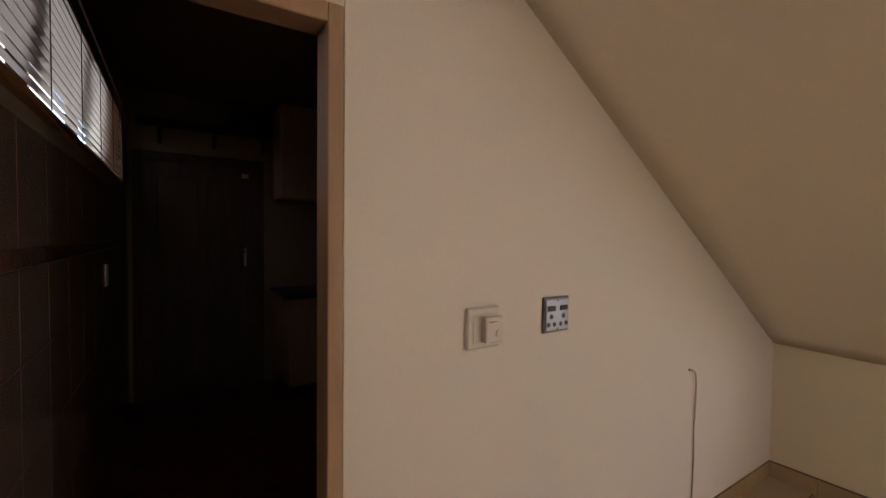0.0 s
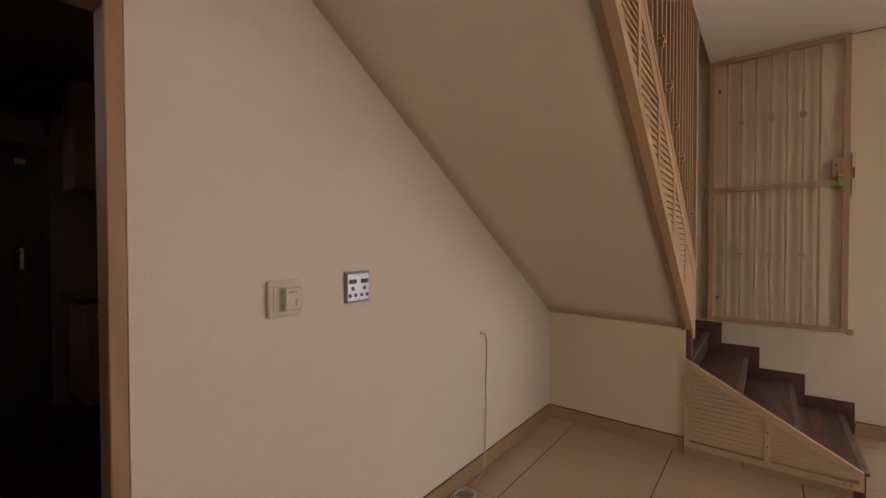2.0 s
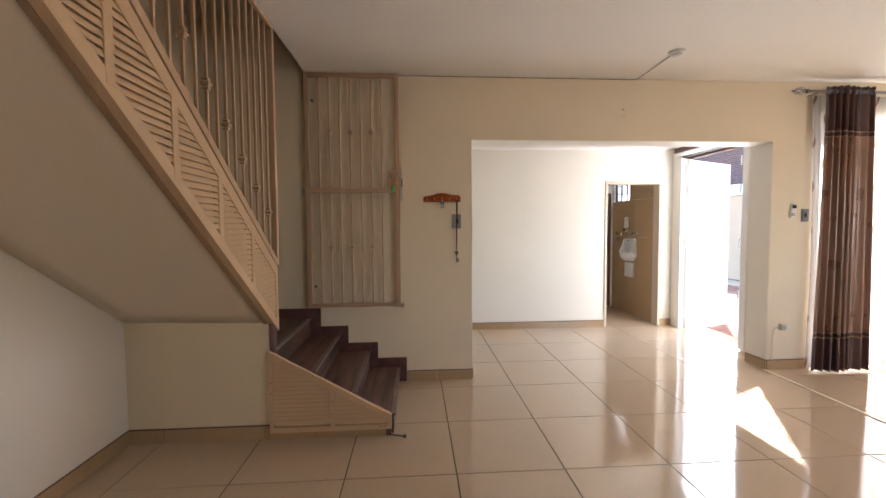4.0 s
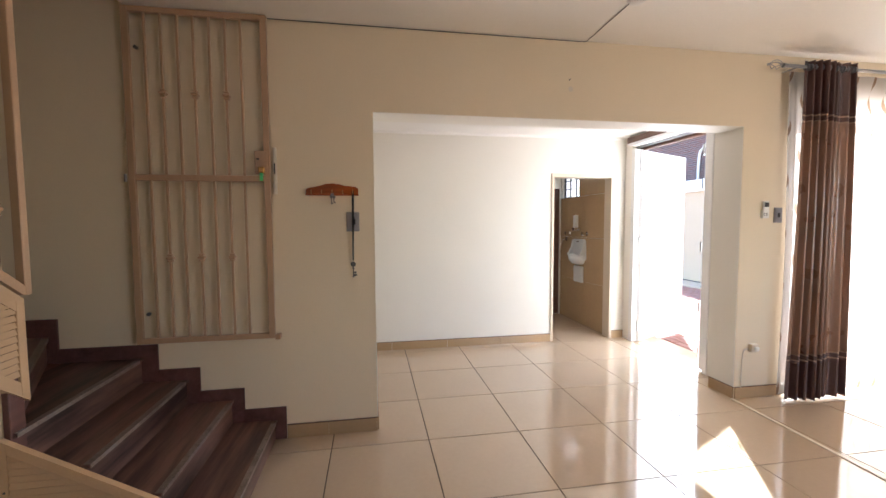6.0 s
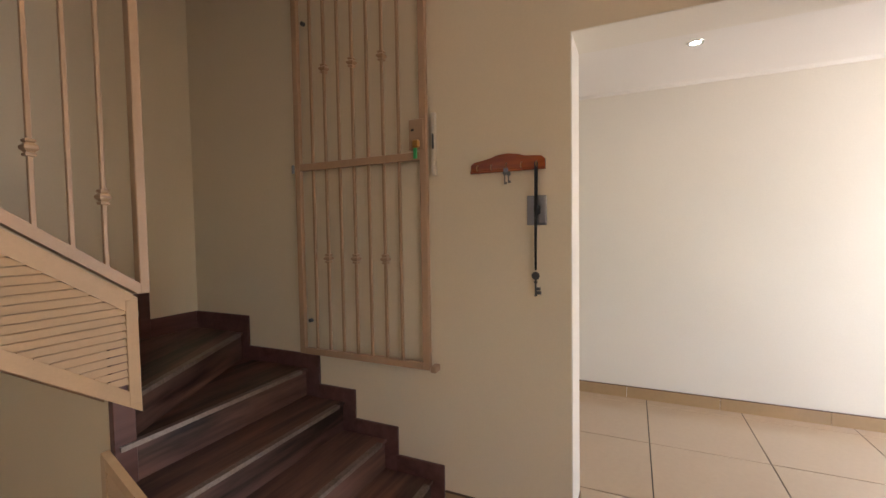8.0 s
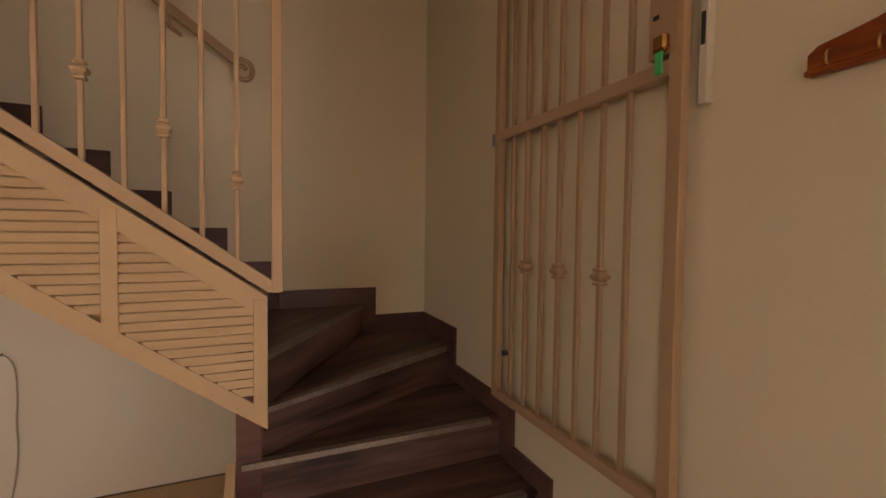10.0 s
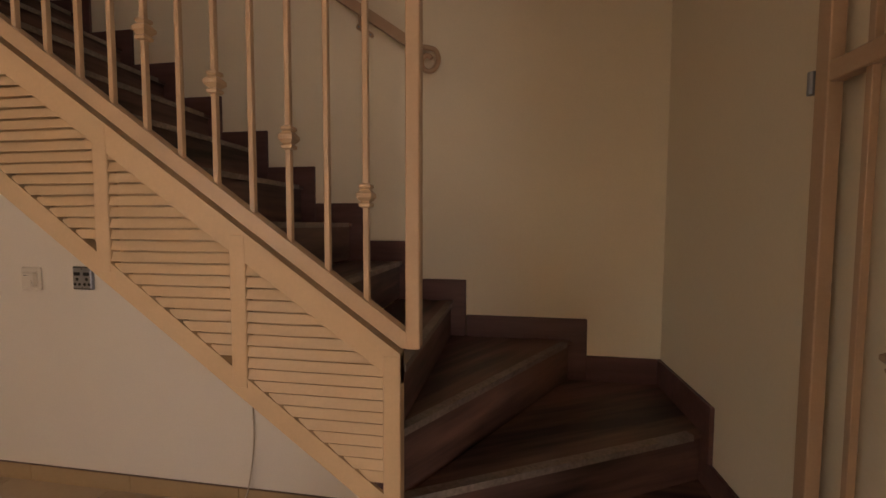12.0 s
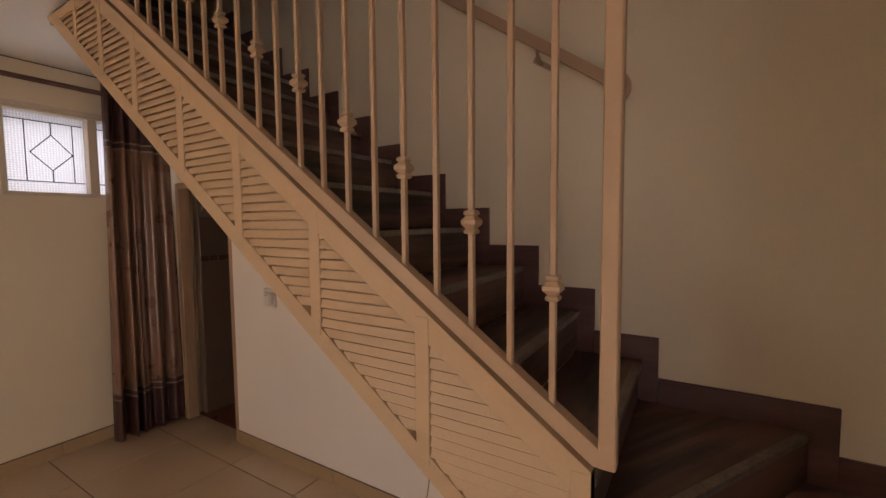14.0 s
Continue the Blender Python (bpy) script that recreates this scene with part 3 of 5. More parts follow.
part("newel_cladding", B(3.128, 0.0665, 0.40, 3.205, 0.0938, 0.98, bev=0.003), SKW, stairs)

# ---- louvred side panels ----
XE = 3.222


def ptop(x):
    return 1.138 + 0.718 * (XE - x)


def pbot(x):
    return 0.706 + 0.742 * (XE - x)


def xtop(z):
    return XE - (z - 1.138) / 0.718


def xbot(z):
    return XE - (z - 0.706) / 0.742


panel = thing("louvred_stair_panel", (2.0, 0.045, 0.7), "cream painted louvred wooden panel along the stair side", "stair panel")
Y0, Y1 = 0.057, 0.094
PZ = CZ - 0.012
XT, XB = xtop(PZ), xbot(PZ)
part("top_member", P([(XE, ptop(XE)), (XE, ptop(XE) - 0.075), (XT, PZ - 0.075), (XT, PZ)], Y0, Y1, axis=1), LOUV, panel)
part("bottom_member", P([(XE, pbot(XE)), (XE, pbot(XE) + 0.060), (xbot(PZ - 0.052), PZ), (XB - 0.03, PZ)], Y0, Y1, axis=1), LOUV, panel)
stiles = [(XE - 0.042, XE), (2.790, 2.832), (2.409, 2.451), (2.042, 2.084), (1.698, 1.740), (1.357, 1.399), (1.06, 1.10), (0.80, 0.83)]
for a, b in stiles:
    za, zb = pbot((a + b) / 2) + 0.02, min(PZ - 0.002, ptop((a + b) / 2) - 0.02)
    part("stile", B(a, Y0 - 0.001, za, b, Y1, zb, bev=0.002), LOUV, panel)
part("end_board", B(XB + 0.01, Y0 + 0.001, PZ - 0.05, XT, Y1 - 0.001, PZ - 0.001), LOUV, panel)
ends = stiles + [(0.50, 0.52)]
PITCH = 0.0288


def slat_outline(d, z):
    """Thin tilted blade, leaning out a little at its lower edge."""
    return [(d + 0.0010, z - 0.0118), (d + 0.0050, z - 0.0120), (d + 0.0115, z + 0.0118), (d + 0.0075, z + 0.0120)]


for (a0, a1), (b0, b1) in zip(ends, ends[1:]):
    lo, hi = b1, a0
    k = math.ceil((pbot(hi) + 0.03) / PITCH)
    while k * PITCH < min(PZ - 0.02, ptop(lo) - 0.03):
        z = k * PITCH
        xa, xb = max(lo - 0.006, xbot(z - 0.051)), min(hi, xtop(z) - 0.035)
        k += 1
        if xb - xa < 0.03:
            continue
        part("slat", P(slat_outline(Y0, z), xa, xb + 0.006, axis=0), LOUV, panel)

part("backing_board", P([(XE - 0.01, pbot(XE) + 0.02), (XE - 0.01, ptop(XE) - 0.02), (XT, CZ - 0.03), (XB + 0.03, CZ - 0.03)], Y0 + 0.028, Y0 + 0.035, axis=1), LOUV, panel)

# small panel beside the lowest steps
low = thing("louvred_base_panel", (3.13, -0.3, 0.045), "cream painted louvred panel closing the lowest steps", "stair panel")


def ltop(y):
    return 0.597 + (0.597 - 0.145) / (0.095 + 0.703) * (y - 0.095)


LX0, LX1 = 3.098, 3.126
part("top_member", P([(0.095, 0.597), (-0.703, 0.145), (-0.703, 0.104), (0.095, 0.553)], LX0, LX1, axis=0), LOUV, low)
part("bottom_member", P([(0.095, 0.048), (-0.703, 0.048), (-0.703, 0.080), (0.095, 0.085)], LX0, LX1, axis=0), LOUV, low)
for y0, y1 in ((0.067, 0.095), (-0.328, -0.300), (-0.703, -0.685)):
    part("stile", P([(y0, 0.05), (y1, 0.05), (y1, ltop(y1) - 0.01), (y0, ltop(y0) - 0.01)], LX0 - 0.001, LX1, axis=0), LOUV, low)
for y0, y1 in ((-0.300, 0.067), (-0.685, -0.328)):
    k = 4
    while k * PITCH < ltop(y1) - 0.04:
        z = k * PITCH
        ya = max(y0, 0.095 + (z - 0.597) / 0.5664 + 0.045)
        k += 1
        if y1 - ya < 0.02:
            continue
        part("slat", P(slat_outline(LX0, z), ya - 0.005, y1 + 0.005, axis=1), LOUV, low)
part("backing_board", P([(0.09, 0.06), (0.09, 0.58), (-0.69, 0.14), (-0.69, 0.06)], LX0 + 0.022, LX1 - 0.001, axis=0), LOUV, low)
for y, z in ((0.081, 0.383), (0.081, 0.317), (-0.314, 0.250), (-0.314, 0.167), (-0.628, 0.070), (-0.655, 0.070)):
    part("screw", C((LX0 - 0.0035, y, z), (LX0 + 0.002, y, z), 0.0045), STEELD, low, "dark screw head")
part("foot", B(LX0 + 0.004, -0.70, 0, LX1, -0.665, 0.05, bev=0.002), SKW, low, "dark wood foot block")

# ---- balustrade ----
rail = thing("stair_balustrade", (3.24, 0.06, 1.15), "cream painted steel bar balustrade reaching the ceiling", "balustrade")


def rtop(x):
    return 1.19 + 0.722 * (3.235 - x)


RY0, RY1 = 0.058, 0.092
XRT = 3.235 - (CZ - 0.01 - 1.19) / 0.722
part("bottom_rail", P([(3.2675, 1.152), (3.2675, 1.19), (3.235, rtop(3.235)), (XRT, CZ - 0.01), (XRT - 0.07, CZ - 0.01), (3.225, 1.152)], RY0, RY1, axis=1), CREAM, rail)
part("post", B(3.234, RY0 - 0.001, 1.150, 3.268, RY1 + 0.001, CZ + 0.05, bev=0.003), CREAM, rail)
part("top_rail", B(1.0, RY0 - 0.006, CZ - 0.03, 3.232, RY0 + 0.014, CZ - 0.001, bev=0.002), CREAM, rail)


def collar(p, w=0.034, h=0.056):
    """A forged knuckle of three square rings."""
    bm = bmesh.new()
    x, y, z = p
    prof = [(0.010, -0.5), (0.015, -0.46), (0.016, -0.34), (0.011, -0.26), (0.021, -0.08), (0.021, 0.08), (0.011, 0.26), (0.016, 0.34), (0.015, 0.46), (0.010, 0.5)]
    lathe(bm, [(r * w / 0.042 * 1.55, t * h) for r, t in prof], pose(x, y, z, 0, 0, 45), 4)
    return bm


k = 0
while True:
    x = 3.136 - 0.0966 * k
    if rtop(x) > CZ - 0.08:
        break
    b = part("baluster", B(x - 0.0068, 0.069, rtop(x) - 0.02, x + 0.0068, 0.083, CZ - 0.004, bev=0.0015), CREAM, rail)
    if k % 2 == 0 and rtop(x) + 0.26 < CZ - 0.05:
        part("collar", collar((x, 0.076, rtop(x) + 0.245)), CREAM, b)
    k += 1

# ---- wall handrail ----
hand = thing("wall_handrail", (3.0, 0.95, 2.2), "brown painted handrail with a scrolled end on the stair wall", "handrail")


def hz(x):
    return 2.20 + 0.70 * (3.06 - x)


part("rail", P([(3.085, hz(3.085) - 0.026), (3.085, hz(3.085) + 0.026), (0.6, hz(0.6) + 0.026), (0.6, hz(0.6) - 0.026)], 0.915, 0.945, axis=1), GATE, hand)
pts = [(3.06, 0.93, hz(3.06) + 0.004)]
for j in range(14):
    a = radians(65 - j * 30)
    r = 0.060 * (1 - j / 19)
    pts.append((3.114 + r * math.cos(a) * 0.85, 0.93, hz(3.06) - 0.062 + r * math.sin(a)))
tube("scroll", pts, 0.011, GATE, hand)
for x in (2.775, 1.75, 0.9):
    br = tube("bracket", [(x + 0.03, 0.93, hz(x) - 0.03), (x + 0.03, 0.935, hz(x) - 0.07), (x + 0.03, 0.97, hz(x) - 0.085), (x + 0.03, 1.003, hz(x) - 0.085)], 0.007, GATE, hand)
    c, h = x + 0.03, hz(x) - 0.085
    plate = part("bracket_plate", P([(c - 0.040, h + 0.020), (c - 0.030, h + 0.036), (c + 0.040, h - 0.012), (c + 0.044, h - 0.024), (c + 0.034, h - 0.032), (c - 0.036, h + 0.012)], 0.996, 1.004, axis=1), GATE, br)
    for e in (-0.026, 0.030):
        part("screw", C((c + e, 0.9945, h + 0.002 - e * 0.7), (c + e, 0.9965, h + 0.002 - e * 0.7), 0.005, seg=10), STEEL, br)

# ---- security gate folded against the wall ----
gate = thing("security_gate", (4.055, -0.33, 0.70), "cream painted steel bar security gate folded against the wall", "gate")
GX0, GX1 = 4.054, 4.081
GY0, GY1, GZ0, GZ1 = -0.740, 0.070, 0.700, 2.734
part("frame_side", B(GX0, GY1 - 0.036, GZ0, GX1, GY1, GZ1, bev=0.002), GATE, gate)
part("frame_side", B(GX0, GY0, GZ0, GX1, GY0 + 0.036, GZ1, bev=0.002), GATE, gate)
part("frame_top", B(GX0, GY0 + 0.036, GZ1 - 0.034, GX1, GY1 - 0.036, GZ1, bev=0.002), GATE, gate)
part("frame_bottom", B(GX0, GY0 + 0.036, GZ0, GX1, GY1 - 0.036, GZ0 + 0.034, bev=0.002), GATE, gate)
part("frame_middle", B(GX0, GY0 + 0.036, 1.708, GX1, GY1 - 0.036, 1.746, bev=0.002), GATE, gate)
for j in range(7):
    y = -0.048 - 0.0897 * j
    bar = part("gate_bar", B(4.061, y - 0.007, GZ0 + 0.03, 4.075, y + 0.007, GZ1 - 0.03, bev=0.001), GATE, gate)
    if j % 2 == 1:
        for z in (1.233, 2.235):
            part("collar", collar((4.068, y, z), 0.036, 0.05), GATE, bar)
part("lock_box", B(GX0 - 0.002, GY0 + 0.012, 1.757, GX1, GY0 + 0.090, 1.90, bev=0.002), GATE, gate)
part("keyhole", B(GX0 - 0.004, GY0 + 0.062, 1.845, GX0 - 0.001, GY0 + 0.077, 1.855), BLACK, gate)
for z in (0.885, 2.50):
    part("stop_lug", C((GX0 + 0.012, 0.004, z), (GX0 + 0.03, 0.004, z), 0.011), GREY, gate)
part("hinge_pin", C((GX1 - 0.02, 0.088, 1.70), (GX1 - 0.02, 0.088, 1.745), 0.008), STEEL, gate)
part("corner_lug", B(GX0 + 0.005, GY0 - 0.03, GZ0 - 0.012, GX1 + 0.04, GY0, GZ0 + 0.02, bev=0.003), GATE, gate)
keyset = thing("gate_keys", (4.03, -0.693, 1.77), "brass padlock key with a green tag hanging in the gate lock", "keys")
part("padlock", B(4.030, -0.712, 1.762, 4.052, -0.675, 1.80, bev=0.006), BRASS, keyset)
part("key_tag", B(4.036, -0.701, 1.712, 4.042, -0.681, 1.765, bev=0.002), GREEN, keyset)
strike = thing("strike_plate", (4.1, -0.75, 1.63), "white painted steel strike plate on the wall", "door hardware")
part("plate", B(4.086, -0.772, 1.635, 4.109, -0.752, 1.930, bev=0.002), IVORY, strike)
part("slot", B(4.084, -0.766, 1.76, 4.087, -0.757, 1.83), BLACK, strike)

# ---- key rack, keys, switch ----
rack = thing("key_rack", (4.10, -1.115, 1.63), "orange varnished wooden key rack with brass hooks", "key rack")
prof = [(-0.95, 1.628), (-1.285, 1.628), (-1.285, 1.672), (-1.27, 1.684), (-1.235, 1.688), (-1.20, 1.690), (-1.165, 1.700), (-1.12, 1.706), (-1.075, 1.702), (-1.04, 1.690), (-1.0, 1.682), (-0.965, 1.676), (-0.95, 1.664)]
part("board", P(prof, 4.092, 4.108, axis=0), ORANGE, rack)
part("lower_lip", B(4.084, -1.287, 1.626, 4.094, -0.948, 1.638, bev=0.003), ORANGE, rack)
for y in (-0.985, -1.05, -1.118, -1.185, -1.25):
    tube("hook", [(4.092, y, 1.662), (4.078, y, 1.66), (4.072, y, 1.648), (4.076, y, 1.636), (4.082, y, 1.638)], 0.0025, BRASS, rack)


def key(th, p, length, material, s=1.0):
    """A key that hangs from p."""
    x, y, z = p
    bm = bmesh.new()
    lathe(bm, [(0.004 * s, -0.002), (0.012 * s, -0.002), (0.012 * s, 0.002), (0.004 * s, 0.002)], pose(x, y, z - 0.012 * s, 0, 90, 0), 14)
    box(bm, x - 0.0015 * s, y - 0.0035 * s, z - length, x + 0.0015 * s, y + 0.0035 * s, z - 0.02 * s)
    box(bm, x - 0.0015 * s, y - 0.012 * s, z - length, x + 0.0015 * s, y - 0.003 * s, z - length + 0.012 * s)
    part("key", bm, material, th)


bunch = thing("hanging_keys", (4.08, -1.118, 1.57), "small bunch of steel keys on a rack hook", "keys")
key(bunch, (4.080, -1.112, 1.628), 0.058, STEELD, 0.8)
key(bunch, (4.083, -1.128, 1.625), 0.05, STEELD, 0.8)
part("key_ring", lathe(bmesh.new(), [(0.009, -0.001), (0.011, -0.001), (0.011, 0.001), (0.009, 0.001)], pose(4.078, -1.118, 1.632, 0, 90, 0), 16), STEEL, bunch)
cord = thing("key_lanyard", (4.075, -1.25, 1.1), "long black cord lanyard with a large steel key", "lanyard")
tube("cord", [(4.076, -1.247, 1.655), (4.073, -1.247, 1.55), (4.072, -1.246, 1.4), (4.075, -1.245, 1.28), (4.078, -1.245, 1.195)], 0.0042, CORD, cord)
tube("cord", [(4.082, -1.253, 1.655), (4.078, -1.253, 1.55), (4.076, -1.250, 1.4), (4.079, -1.247, 1.28), (4.081, -1.246, 1.195)], 0.0038, CORD, cord)
part("cord_knot", lathe(bmesh.new(), [(0.003, -0.03), (0.011, -0.012), (0.011, 0.012), (0.003, 0.03)], pose(4.073, -1.252, 1.455), 10), CORD, cord, smooth=True)
bm = bmesh.new()
lathe(bm, [(0.009, -0.002), (0.015, -0.0025), (0.0175, 0.0), (0.015, 0.0025), (0.009, 0.002)], pose(4.079, -1.245, 1.170, 0, 90, 0), 18)
box(bm, 4.076, -1.2485, 1.085, 4.082, -1.2415, 1.153)
part("key", bm, STEELD, cord, "large steel key")
bm = bmesh.new()
lathe(bm, [(0.0035, -0.004), (0.0075, -0.004), (0.0075, 0.004), (0.0035, 0.004)], pose(4.079, -1.245, 1.143), 12)
part("key_collar", bm, STEELD, cord)
bm = bmesh.new()
lathe(bm, [(0.001, -0.004), (0.006, -0.004), (0.006, 0.004), (0.001, 0.004)], pose(4.079, -1.245, 1.086), 12)
part("key_tip", bm, STEELD, cord)
bm = bmesh.new()
box(bm, 4.0765, -1.268, 1.090, 4.0815, -1.248, 1.104)
box(bm, 4.0765, -1.265, 1.108, 4.0815, -1.248, 1.120)
part("key_bit", bm, STEELD, cord)


def switch(y, z, w, h, label, keys):
    s = thing("light_switch", (4.108, y, z), label, "light switch")
    part("plate", B(4.098, y - w / 2, z - h / 2, 4.109, y + w / 2, z + h / 2, bev=0.003), STEEL, s)
    part("inner_plate", B(4.096, y - w / 2 + 0.007, z - h / 2 + 0.009, 4.099, y + w / 2 - 0.007, z + h / 2 - 0.009, bev=0.001), STEEL, s)
    for dy, dz in keys:
        part("rocker", B(4.091, y + dy - 0.011, z + dz - 0.018, 4.097, y + dy + 0.011, z + dz + 0.018, bev=0.003), BLACK, s)


switch(-1.247, 1.452, 0.085, 0.128, "brushed steel light switch plate behind a lanyard", [(-0.006, 0.0)])
switch(-4.60, 1.49, 0.075, 0.122, "brushed steel light switch with a black rocker beside the curtain", [(0.0, 0.0)])

# ---- plates on the stair wall ----
th = thing("thermostat_plate", (0.926, 1.0, 1.076), "ivory plastic wall plate with a plug-in dial thermostat", "thermostat")
part("plate", B(0.857, 0.984, 1.076, 0.979, 1.001, 1.202, bev=0.005), IVORY, th)
part("socket_insert", B(0.874, 0.981, 1.095, 0.962, 0.985, 1.182, bev=0.002), IVORY, th)
part("pin_hole", C((0.891, 0.979, 1.142), (0.891, 0.983, 1.142), 0.006), IVORY, th)
unit = part("dial_unit", B(0.903, 0.955, 1.098, 0.970, 0.982, 1.176, bev=0.004), IVORY, th)
part("dial", C((0.953, 0.951, 1.125), (0.953, 0.956, 1.125), 0.0135, seg=24), IVORY, unit)
part("print_bar", B(0.913, 0.9542, 1.160, 0.937, 0.9552, 1.163), GREY, unit)
part("print_dot", B(0.941, 0.9542, 1.160, 0.945, 0.9552, 1.163), GREY, unit)
so = thing("wall_socket", (1.252, 1.0, 1.087), "brushed steel double power socket with black switches", "wall socket")
part("back_plate", B(1.179, 0.992, 1.088, 1.306, 1.001, 1.211, bev=0.003), STEELD, so)
part("face_plate", B(1.187, 0.987, 1.096, 1.298, 0.993, 1.203, bev=0.002), STEEL2, so)
for x in (1.213, 1.272):
    part("rocker", B(x - 0.019, 0.983, 1.163, x + 0.019, 0.988, 1.181, bev=0.002), BLACK, so)
    part("socket_hole", C((x, 0.9855, 1.144), (x, 0.988, 1.144), 0.0085), BLACK, so)
    for dx in (-0.014, 0.014):
        part("socket_hole", C((x + dx, 0.9855, 1.117), (x + dx, 0.988, 1.117), 0.0080), BLACK, so)
for z in (1.198, 1.100):
    part("screw", C((1.2425, 0.986, z), (1.2425, 0.988, z), 0.0035), GREY, so)
wire = thing("wall_cable", (2.19, 0.99, 0.0), "thin pale cable hanging from a hole in the wall", "cable")
tube("cable", [(2.165, 1.006, 0.80), (2.168, 0.99, 0.803), (2.19, 0.986, 0.79), (2.212, 0.99, 0.74), (2.214, 0.993, 0.6), (2.206, 0.995, 0.5), (2.213, 0.994, 0.40), (2.206, 0.992, 0.28), (2.19, 0.988, 0.16), (2.17, 0.98, 0.05), (2.12, 0.96, 0.008), (2.02, 0.95, 0.006)], 0.0035, CABLE, wire)
part("wall_hole", C((2.163, 0.9990, 0.80), (2.163, 1.0005, 0.80), 0.007), GREY, wire)
pts = []
for j in range(64):
    a = 1.2 + j * 2 * math.pi / 16
    r = 0.062 + 0.006 * math.sin(j * 0.9) - 0.004 * (j // 16)
    pts.append((1.88 + 1.05 * r * math.cos(a) + 0.004 * (j // 16), 0.922 + 0.95 * r * math.sin(a), 0.0052 + 0.0065 * (j // 16) + 0.003 * math.sin(a * 0.5)))
coil = thing("cable_coil", (1.86, 0.89, 0.0), "loose coil of white cable lying on the floor", "cable")
tube("cable", pts, 0.0042, COILW, coil)

stop = thing("door_stop", (3.06, -0.78, 0.0), "small dark floor door stop with a short pin", "door stop")
part("pin", C((3.09, -0.70, 0.014), (3.06, -0.79, 0.014), 0.005), GREY, stop)
part("rubber", C((3.062, -0.783, 0.014), (3.058, -0.80, 0.014), 0.011), GREY, stop)
trunk = thing("floor_trunking", (3.3, -4.15, 0.0), "pale flat cable trunking laid across the floor", "cable cover")
part("cover", P([(4.098, -4.22), (4.098, -4.245), (2.0, -4.125), (2.0, -4.10)], 0.0, 0.006), PALE, trunk)

# ---- ceiling detector and cable ----
det = thing("smoke_detector", (3.50, -2.90, 2.70), "white round domed ceiling smoke detector", "detector")
part("base", lathe(bmesh.new(), [(0.02, 0.0), (0.058, 0.0), (0.060, -0.014), (0.052, -0.020), (0.02, -0.020)], pose(3.50, -2.90, 2.739), 28), WPLAST, det, smooth=False)
part("dome", lathe(bmesh.new(), [(0.05, -0.019), (0.044, -0.032), (0.025, -0.042), (0.004, -0.045)], pose(3.50, -2.90, 2.739), 28), WPLAST, det, smooth=True)
part("lens", B(3.47, -2.918, 2.700, 3.485, -2.882, 2.712, bev=0.002), GREY, det)
cl = thing("ceiling_cable", (4.0, -2.9, 2.735), "thin grey cable clipped along the ceiling edge", "cable")
tube("cable", [(3.555, -2.90, 2.737), (3.85, -2.905, 2.737), (4.08, -2.912, 2.737), (4.104, -2.91, 2.736), (4.105, -2.85, 2.735), (4.105, -2.0, 2.735), (4.105, -1.0, 2.735), (4.105, -0.74, 2.735)], 0.0025, GREY, cl)
nail = thing("wall_hook", (4.1, -2.79, 2.44), "small screw with a stained mark above the opening", "hook")
part("screw", C((4.112, -2.79, 2.465), (4.10, -2.79, 2.465), 0.005), GREY, nail)
part("plug_mark", C((4.1095, -2.80, 2.40), (4.1085, -2.80, 2.40), 0.018), IVORY, nail)

# ---- remote holder and low socket ----
rem = thing("remote_control", (4.1, -4.46, 1.41), "white air conditioner remote in a wall holder", "remote control")
part("holder", B(4.085, -4.50, 1.465, 4.109, -4.44, 1.53, bev=0.003), WPLAST, rem)
part("body", B(4.083, -4.496, 1.475, 4.10, -4.444, 1.60, bev=0.004), WPLAST, rem)
part("screen", B(4.081, -4.49, 1.555, 4.084, -4.45, 1.59), BLACK, rem)
for j in range(4):
    part("button", B(4.081, -4.478 + 0.011 * (j % 2) * 2, 1.50 - 0.014 * (j // 2), 4.084, -4.466 + 0.011 * (j % 2) * 2, 1.508 - 0.014 * (j // 2)), GREY, rem)
ls = thing("low_socket", (4.1, -4.39, 0.36), "cream surface socket with a plug near the floor", "wall socket")
part("box", B(4.07, -4.442, 0.385, 4.109, -4.375, 0.45, bev=0.004), IVORY, ls)
part("plug", B(4.045, -4.424, 0.40, 4.071, -4.392, 0.435, bev=0.006), WPLAST, ls)
tube("lead", [(4.09, -4.365, 0.41), (4.09, -4.33, 0.415), (4.098, -4.315, 0.38), (4.100, -4.312, 0.25), (4.100, -4.312, 0.09)], 0.004, IVORY, ls)

# ---- curtains, rods and windows of the living room ----


